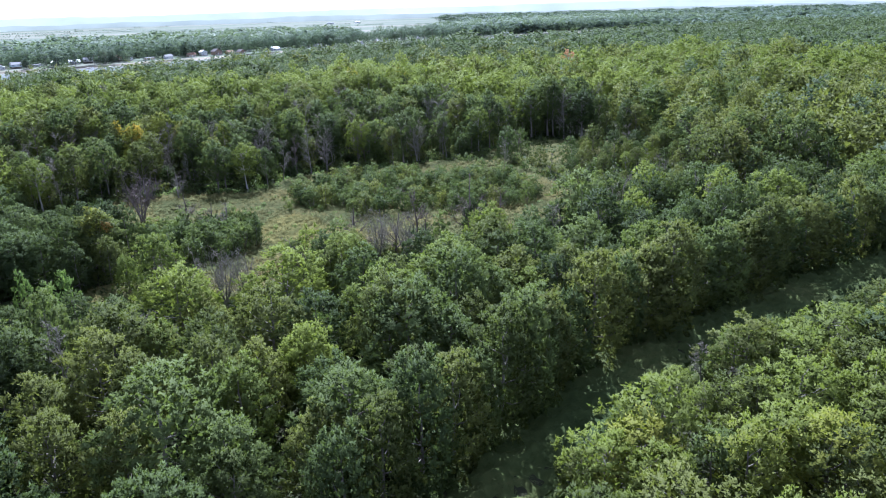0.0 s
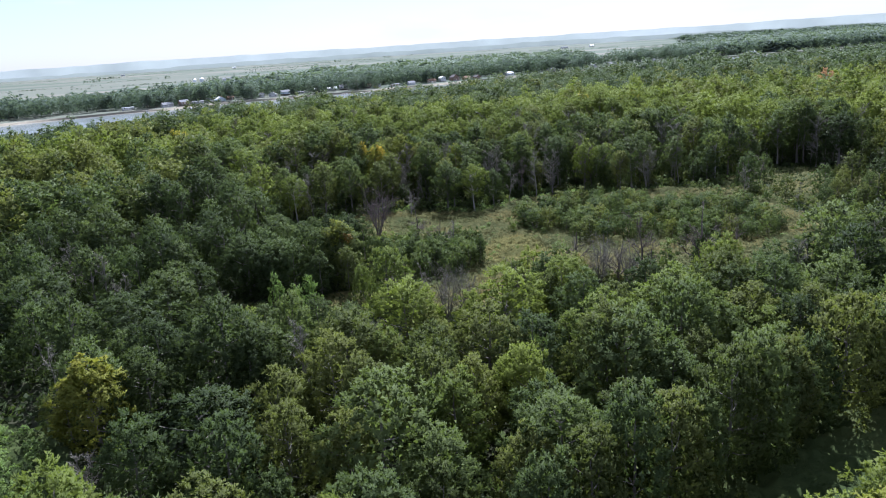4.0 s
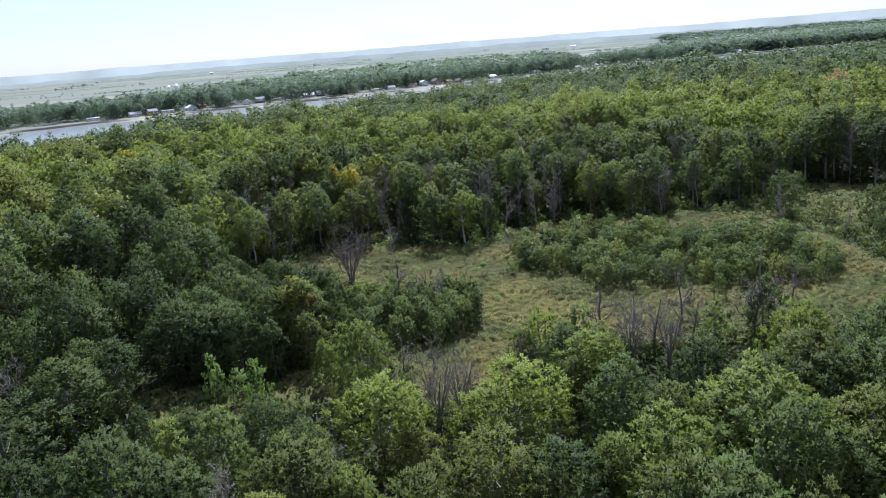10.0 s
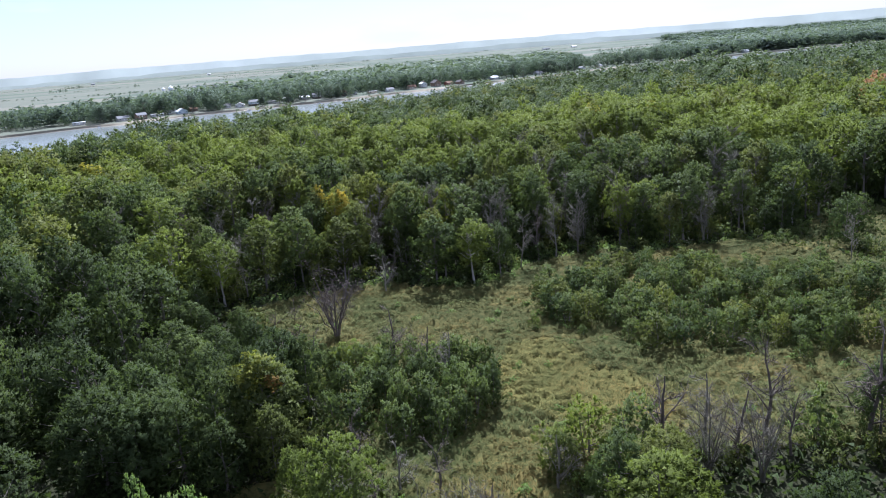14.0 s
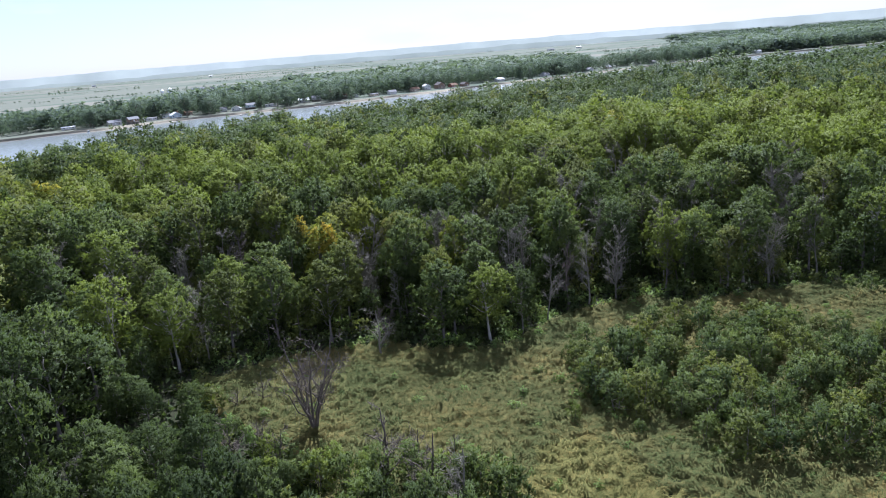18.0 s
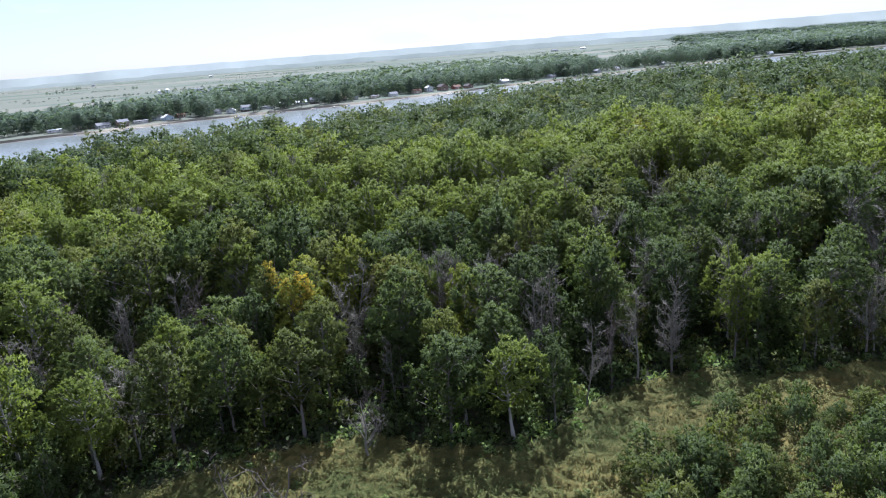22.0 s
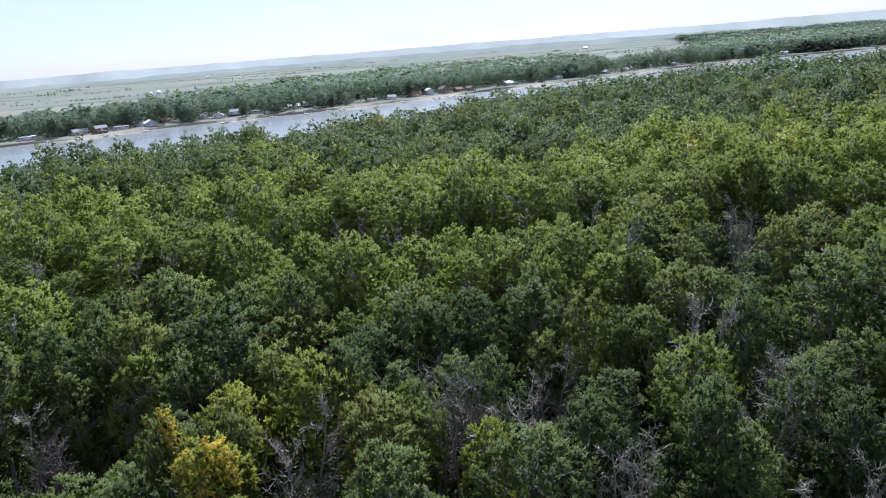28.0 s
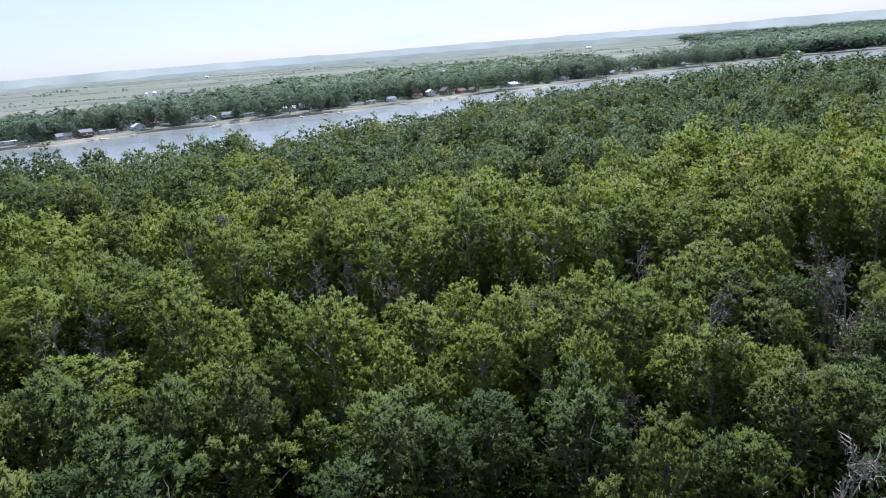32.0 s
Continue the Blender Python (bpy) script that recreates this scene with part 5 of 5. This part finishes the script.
def window(parent, x, y, z, w, h, side):
    """A framed window on the front or back wall (side -1 or 1)."""
    fr = bmesh.new()
    for a in ((x - w / 2 - 0.1, x - w / 2, z, z + h), (x + w / 2, x + w / 2 + 0.1, z, z + h), (x - w / 2 - 0.1, x + w / 2 + 0.1, z + h, z + h + 0.1), (x - w / 2 - 0.14, x + w / 2 + 0.14, z - 0.1, z)):
        box(fr, a[0], a[1], y - 0.06, y + 0.06, a[2], a[3])
    ob = part("window", fr, TRIM, parent)
    part("pane", box(bmesh.new(), x - w / 2, x + w / 2, y - 0.02, y + 0.02, z, z + h), GLASS, ob, "dark glass")


def cottage(x, y, width, wall, roof, kind, label):
    turn, d = bank_turn(x, y)
    root = new("cottage")
    w, dp, h, up = width * 0.88, 7.0 + width * 0.12, 2.7, 0.5
    if kind == "tall":
        h, up = 4.6, 0.8
    if kind == "stilt":
        up = 2.4
    if kind == "trailer":
        dp, h, up = 4.2, 2.5, 0.6
    root.matrix_world = Matrix.LocRotScale((x, y, 0.3 if d < 14 else 0.0), Euler((0, 0, turn)), None)
    tagged(root, label, "house", "shore cottages")
    bm = box(bmesh.new(), -w / 2, w / 2, -dp / 2, dp / 2, up, up + h)
    gable = kind in ("front", "tall")
    rise = (w if gable else dp) * (0.10 if kind == "trailer" else 0.26)
    pts = [(-w / 2, dp / 2), (w / 2, dp / 2)] if not gable else []
    for s in (-1, 1):
        if gable:
            v = [bm.verts.new((-w / 2, s * dp / 2, up + h)), bm.verts.new((w / 2, s * dp / 2, up + h)), bm.verts.new((0, s * dp / 2, up + h + rise))]
        else:
            v = [bm.verts.new((s * w / 2, -dp / 2, up + h)), bm.verts.new((s * w / 2, dp / 2, up + h)), bm.verts.new((s * w / 2, 0, up + h + rise))]
        bm.faces.new(v)
    part("wall", bm, wall, root)
    bm = bmesh.new()
    o, t = 0.55, 0.18
    for s in (-1, 1):
        if gable:
            c = [(0, -dp / 2 - o, rise), (0, dp / 2 + o, rise), (s * (w / 2 + o), dp / 2 + o, -o * rise / (w / 2)), (s * (w / 2 + o), -dp / 2 - o, -o * rise / (w / 2))]
        else:
            c = [(-w / 2 - o, 0, rise), (w / 2 + o, 0, rise), (w / 2 + o, s * (dp / 2 + o), -o * rise / (dp / 2)), (-w / 2 - o, s * (dp / 2 + o), -o * rise / (dp / 2))]
        lo = [bm.verts.new((a, b, up + h + z + 0.02)) for a, b, z in c]
        hi = [bm.verts.new((a, b, up + h + z + t)) for a, b, z in c]
        bm.faces.new(lo[::-1])
        bm.faces.new(hi)
        for i in range(4):
            bm.faces.new((lo[i], lo[(i + 1) % 4], hi[(i + 1) % 4], hi[i]))
    part("roof", bm, roof, root)
    part("footing", box(bmesh.new(), -w / 2 + 0.2, w / 2 - 0.2, -dp / 2 + 0.2, dp / 2 - 0.2, -0.6, up), WALLS[4] if kind != "stilt" else BARK, root)
    n = max(2, int(w / 3.4))
    for i in range(n):
        wx = -w / 2 + w * (i + 0.5) / n
        if i == n // 2:
            part("door", box(bmesh.new(), wx - 0.5, wx + 0.5, -dp / 2 - 0.07, -dp / 2 + 0.02, up + 0.05, up + 2.1), TRIM, root)
        else:
            window(root, wx, -dp / 2, up + 0.9, 1.3, 1.1, -1)
        if kind == "tall":
            window(root, wx, -dp / 2, up + 3.0, 1.1, 1.0, -1)
    part("deck", box(bmesh.new(), -w * 0.4, w * 0.4, -dp / 2 - 3.0, -dp / 2 - 0.1, up - 0.25, up - 0.03), DECK, root)
    for px in (-w * 0.38, 0, w * 0.38):
        part("deck_post", box(bmesh.new(), px - 0.09, px + 0.09, -dp / 2 - 2.95, -dp / 2 - 2.75, -0.6, up - 0.25), DECK, root)
    if kind in ("front", "tall", "wide"):
        part("chimney", box(bmesh.new(), w * 0.2, w * 0.2 + 0.7, dp * 0.1, dp * 0.1 + 0.7, up + h, up + h + rise + 0.8), WALLS[5], root)
    return root


COTTAGES = [(-381, 871, 15, 0, 2, "trailer"), (-370, 901, 10, 2, 0, "wide"), (-338, 885, 15, 4, 0, "wide"), (-318, 886, 12, 3, 0, "stilt"), (-308, 909, 16, 4, 0, "trailer"), (-301, 938, 11, 0, 0, "wide"),
            (-285, 926, 13, 1, 2, "front"), (-280, 954, 9, 3, 3, "wide"), (-241, 964, 9, 0, 0, "wide"), (-225, 962, 12, 0, 2, "front"), (-210, 971, 13, 1, 0, "stilt"), (-189, 985, 16, 0, 0, "trailer"),
            (-176, 1012, 12, 0, 2, "wide"), (-154, 1016, 15, 4, 2, "wide")]
COTTAGES += [(-138, 1018, 12, 4, 0, "stilt"), (-122, 1026, 15, 1, 0, "tall"), (-106, 1030, 11, 2, 3, "stilt"), (-92, 1037, 9, 4, 1, "front"), (-66, 1030, 14, 2, 0, "trailer"), (-43, 1040, 11, 0, 0, "wide"),
             (-14, 1062, 12, 2, 3, "wide"), (2, 1076, 10, 0, 2, "tall"), (20, 1078, 14, 3, 1, "tall"), (38, 1088, 12, 5, 3, "wide"), (54, 1090, 11, 3, 1, "front")]
COTTAGES += [(107, 1140, 14, 4, 2, "wide"), (179, 1180, 13, 4, 0, "wide"), (256, 1225, 10, 4, 0, "front"), (290, 1250, 12, 2, 0, "wide"), (380, 1310, 12, 4, 0, "wide"), (590, 1385, 13, 0, 2, "wide")]
WALL_WORD = ["white", "pale blue", "tan", "dark brown", "grey", "red-brown"]
ROOF_WORD = ["grey shingle", "dark shingle", "white metal", "brown shingle"]
KIND_WORD = {"trailer": "long low mobile home", "wide": "small river cottage", "stilt": "cottage raised on posts", "front": "gable-fronted cottage", "tall": "two-storey river house"}
for x, y, w, a, b, k in COTTAGES:
    cottage(x, y, w, WALLS[a], ROOFS[b], k, "%s %s with %s roof" % (WALL_WORD[a], KIND_WORD[k], ROOF_WORD[b]))


def dock(x, y, length):
    turn, d = bank_turn(x, y)
    root = new("dock")
    root.matrix_world = Matrix.LocRotScale((x, y, -1.6), Euler((0, 0, turn)), None)
    tagged(root, "grey plank boat dock on posts over shallow water", "dock", "boat docks")
    for i in range(int(length / 1.2)):
        part("plank", box(bmesh.new(), -0.9, 0.9, 3 - i * 1.2 - 1.15, 3 - i * 1.2, 0.45, 0.55), DECK, root)
    for i in range(3):
        for s in (-0.85, 0.85):
            part("post", box(bmesh.new(), s - 0.09, s + 0.09, 2 - i * length / 2.6, 2.18 - i * length / 2.6, -1.6, 1.1), BARK, root)
    part("platform", box(bmesh.new(), -3.2, 3.2, 3 - length - 2.2, 3 - length, 0.44, 0.56), DECK, root)


for x, y, ln in [(-298, 872, 9), (-277, 888, 8), (-209, 917, 12), (-164, 938, 9), (-131, 950, 14), (-108, 958, 12), (-95, 962, 11), (-31, 1010, 12), (7, 1025, 13), (23, 1033, 14), (59, 1060, 13), (76, 1073, 12), (150, 1114, 10)]:
    dock(x, y, ln)


def boat(x, y, turn, cover):
    root = new("motor_boat")
    root.matrix_world = Matrix.LocRotScale((x, y, -2.0), Euler((0, 0, turn)), None)
    tagged(root, "small white motor boat moored at the shore", "boat", "moored boats")
    bm = bmesh.new()
    rings = []
    for t, wd, ht in ((-3.0, 1.0, 0.9), (-1.0, 1.15, 0.9), (1.2, 1.0, 1.0), (2.6, 0.45, 1.15), (3.2, 0.04, 1.25)):
        rings.append([bm.verts.new(p) for p in ((t, -wd, ht), (t, -wd * 0.7, -0.25), (t, wd * 0.7, -0.25), (t, wd, ht))])
    for a, b in zip(rings, rings[1:]):
        for i in range(3):
            bm.faces.new((a[i], b[i], b[i + 1], a[i + 1]))
    bm.faces.new(rings[0])
    part("hull", bm, HULL, root)
    part("seat_deck", box(bmesh.new(), -2.9, 1.4, -0.95, 0.95, 0.35, 0.5), DECK, root)
    part("windscreen", box(bmesh.new(), 0.6, 0.7, -0.8, 0.8, 0.95, 1.5), GLASS, root)
    if cover:
        part("canopy", box(bmesh.new(), -1.8, 0.6, -1.0, 1.0, 2.0, 2.08), WALLS[1], root)
        for px, py in ((-1.7, -0.9), (-1.7, 0.9), (0.5, -0.9), (0.5, 0.9)):
            part("canopy_post", box(bmesh.new(), px - 0.03, px + 0.03, py - 0.03, py + 0.03, 0.5, 2.0), TRIM, root)


for k, (x, y) in enumerate([(-345, 838), (-304, 864), (-270, 884), (-203, 911), (-158, 934), (-126, 944), (-90, 955), (-25, 1005), (13, 1022), (30, 1029), (66, 1058)]):
    boat(x, y, bank_turn(x, y)[0] + (0.2 if k % 2 else 1.4), k % 3 == 0)


def grain_bin(x, y, r, h):
    root = new("grain_bin")
    root.matrix_world = Matrix.Translation((x, y, 0))
    tagged(root, "round white steel grain bin with a conical roof", "grain bin", "farm bins")
    v, f = tube([(0, 0, 0), (0, 0, h)], [r, r], 24)
    ob = new("body", mesh_of("bin body", v, f, STEEL, True))
    ob.parent = root
    v, f = tube([(0, 0, h - 0.05), (0, 0, h + r * 0.35), (0, 0, h + r * 0.62)], [r * 1.04, r * 0.5, r * 0.1], 24)
    ob = new("roof", mesh_of("bin roof", v, f, STEEL, True))
    ob.parent = root
    part("cap", box(bmesh.new(), -r * 0.12, r * 0.12, -r * 0.12, r * 0.12, h + r * 0.55, h + r * 0.75), STEEL, root)


grain_bin(-590, 1800, 5.2, 7.4)
grain_bin(-612, 1812, 3.8, 5.6)


def barn(x, y, w, d, h, turn, roof, label):
    root = new("farm_shed")
    root.matrix_world = Matrix.LocRotScale((x, y, 0), Euler((0, 0, turn)), None)
    tagged(root, label, "shed", "farm buildings")
    bm = box(bmesh.new(), -w / 2, w / 2, -d / 2, d / 2, -0.2, h)
    for s in (-1, 1):
        bm.faces.new([bm.verts.new(p) for p in ((s * w / 2, -d / 2, h), (s * w / 2, d / 2, h), (s * w / 2, 0, h + d * 0.22))])
    part("wall", bm, WALLS[0], root)
    bm = bmesh.new()
    for s in (-1, 1):
        c = [(-w / 2 - 0.4, 0, h + d * 0.22), (w / 2 + 0.4, 0, h + d * 0.22), (w / 2 + 0.4, s * (d / 2 + 0.4), h - 0.1), (-w / 2 - 0.4, s * (d / 2 + 0.4), h - 0.1)]
        lo = [bm.verts.new((p[0], p[1], p[2] + 0.02)) for p in c]
        hi = [bm.verts.new((p[0], p[1], p[2] + 0.22)) for p in c]
        bm.faces.new(lo)
        bm.faces.new(hi)
        for i in range(4):
            bm.faces.new((lo[i], lo[(i + 1) % 4], hi[(i + 1) % 4], hi[i]))
    part("roof", bm, roof, root)
    part("sliding_door", box(bmesh.new(), -2.5, 2.5, -d / 2 - 0.1, -d / 2 + 0.02, 0, h * 0.8), ROOFS[0], root)


for x, y, w, d, h, tn, rf, lb in [(-520, 1790, 30, 12, 4, 0.3, 0, "long low grey-roofed farm shed among trees"), (-488, 1802, 16, 10, 4, 0.3, 1, "dark-roofed farm shed beside a long shed"), (-1476, 3400, 18, 10, 5, 0.4, 0, "small grey farm shed on the plain"),
                                  (560, 3300, 30, 12, 5, 0.2, 0, "long grey farm shed on the plain"), (690, 3340, 22, 12, 5, 0.2, 2, "white farm shed far on the plain"), (-1010, 3600, 16, 10, 5, 0.2, 2, "small white farm shed near the bluffs")]:
    barn(x, y, w, d, h, tn, ROOFS[rf], lb)

# shade trees between the cottages
g = rnd(61)
for k in range(150):
    i = g.integers(2, len(FAR_BANK) - 4)
    (x0, y0), (x1, y1) = FAR_BANK[i], FAR_BANK[i + 1]
    t, off = g.random(), g.uniform(17, 54)
    ln = math.hypot(x1 - x0, y1 - y0)
    x, y = x0 + (x1 - x0) * t - (y1 - y0) / ln * off, y0 + (y1 - y0) * t + (x1 - x0) / ln * off
    if min(math.hypot(x - c[0], y - c[1]) for c in COTTAGES) < 9.0 or min(math.hypot(x - c[0] - 5, y - c[1] + 14) for c in COTTAGES) < 12.0 or (-62 < x < -12 and off < 44):
        continue
    single(TALL_LESS if k % 3 else MAPLE_LESS, k, "shade_tree", x, y, g.uniform(10, 24), k * 1.9, "grey-green shade tree between river cottages", "tree", "shore shade trees", LEAF_HAZED, g.uniform(0.9, 1.45), None, 20 if k % 3 else 15)
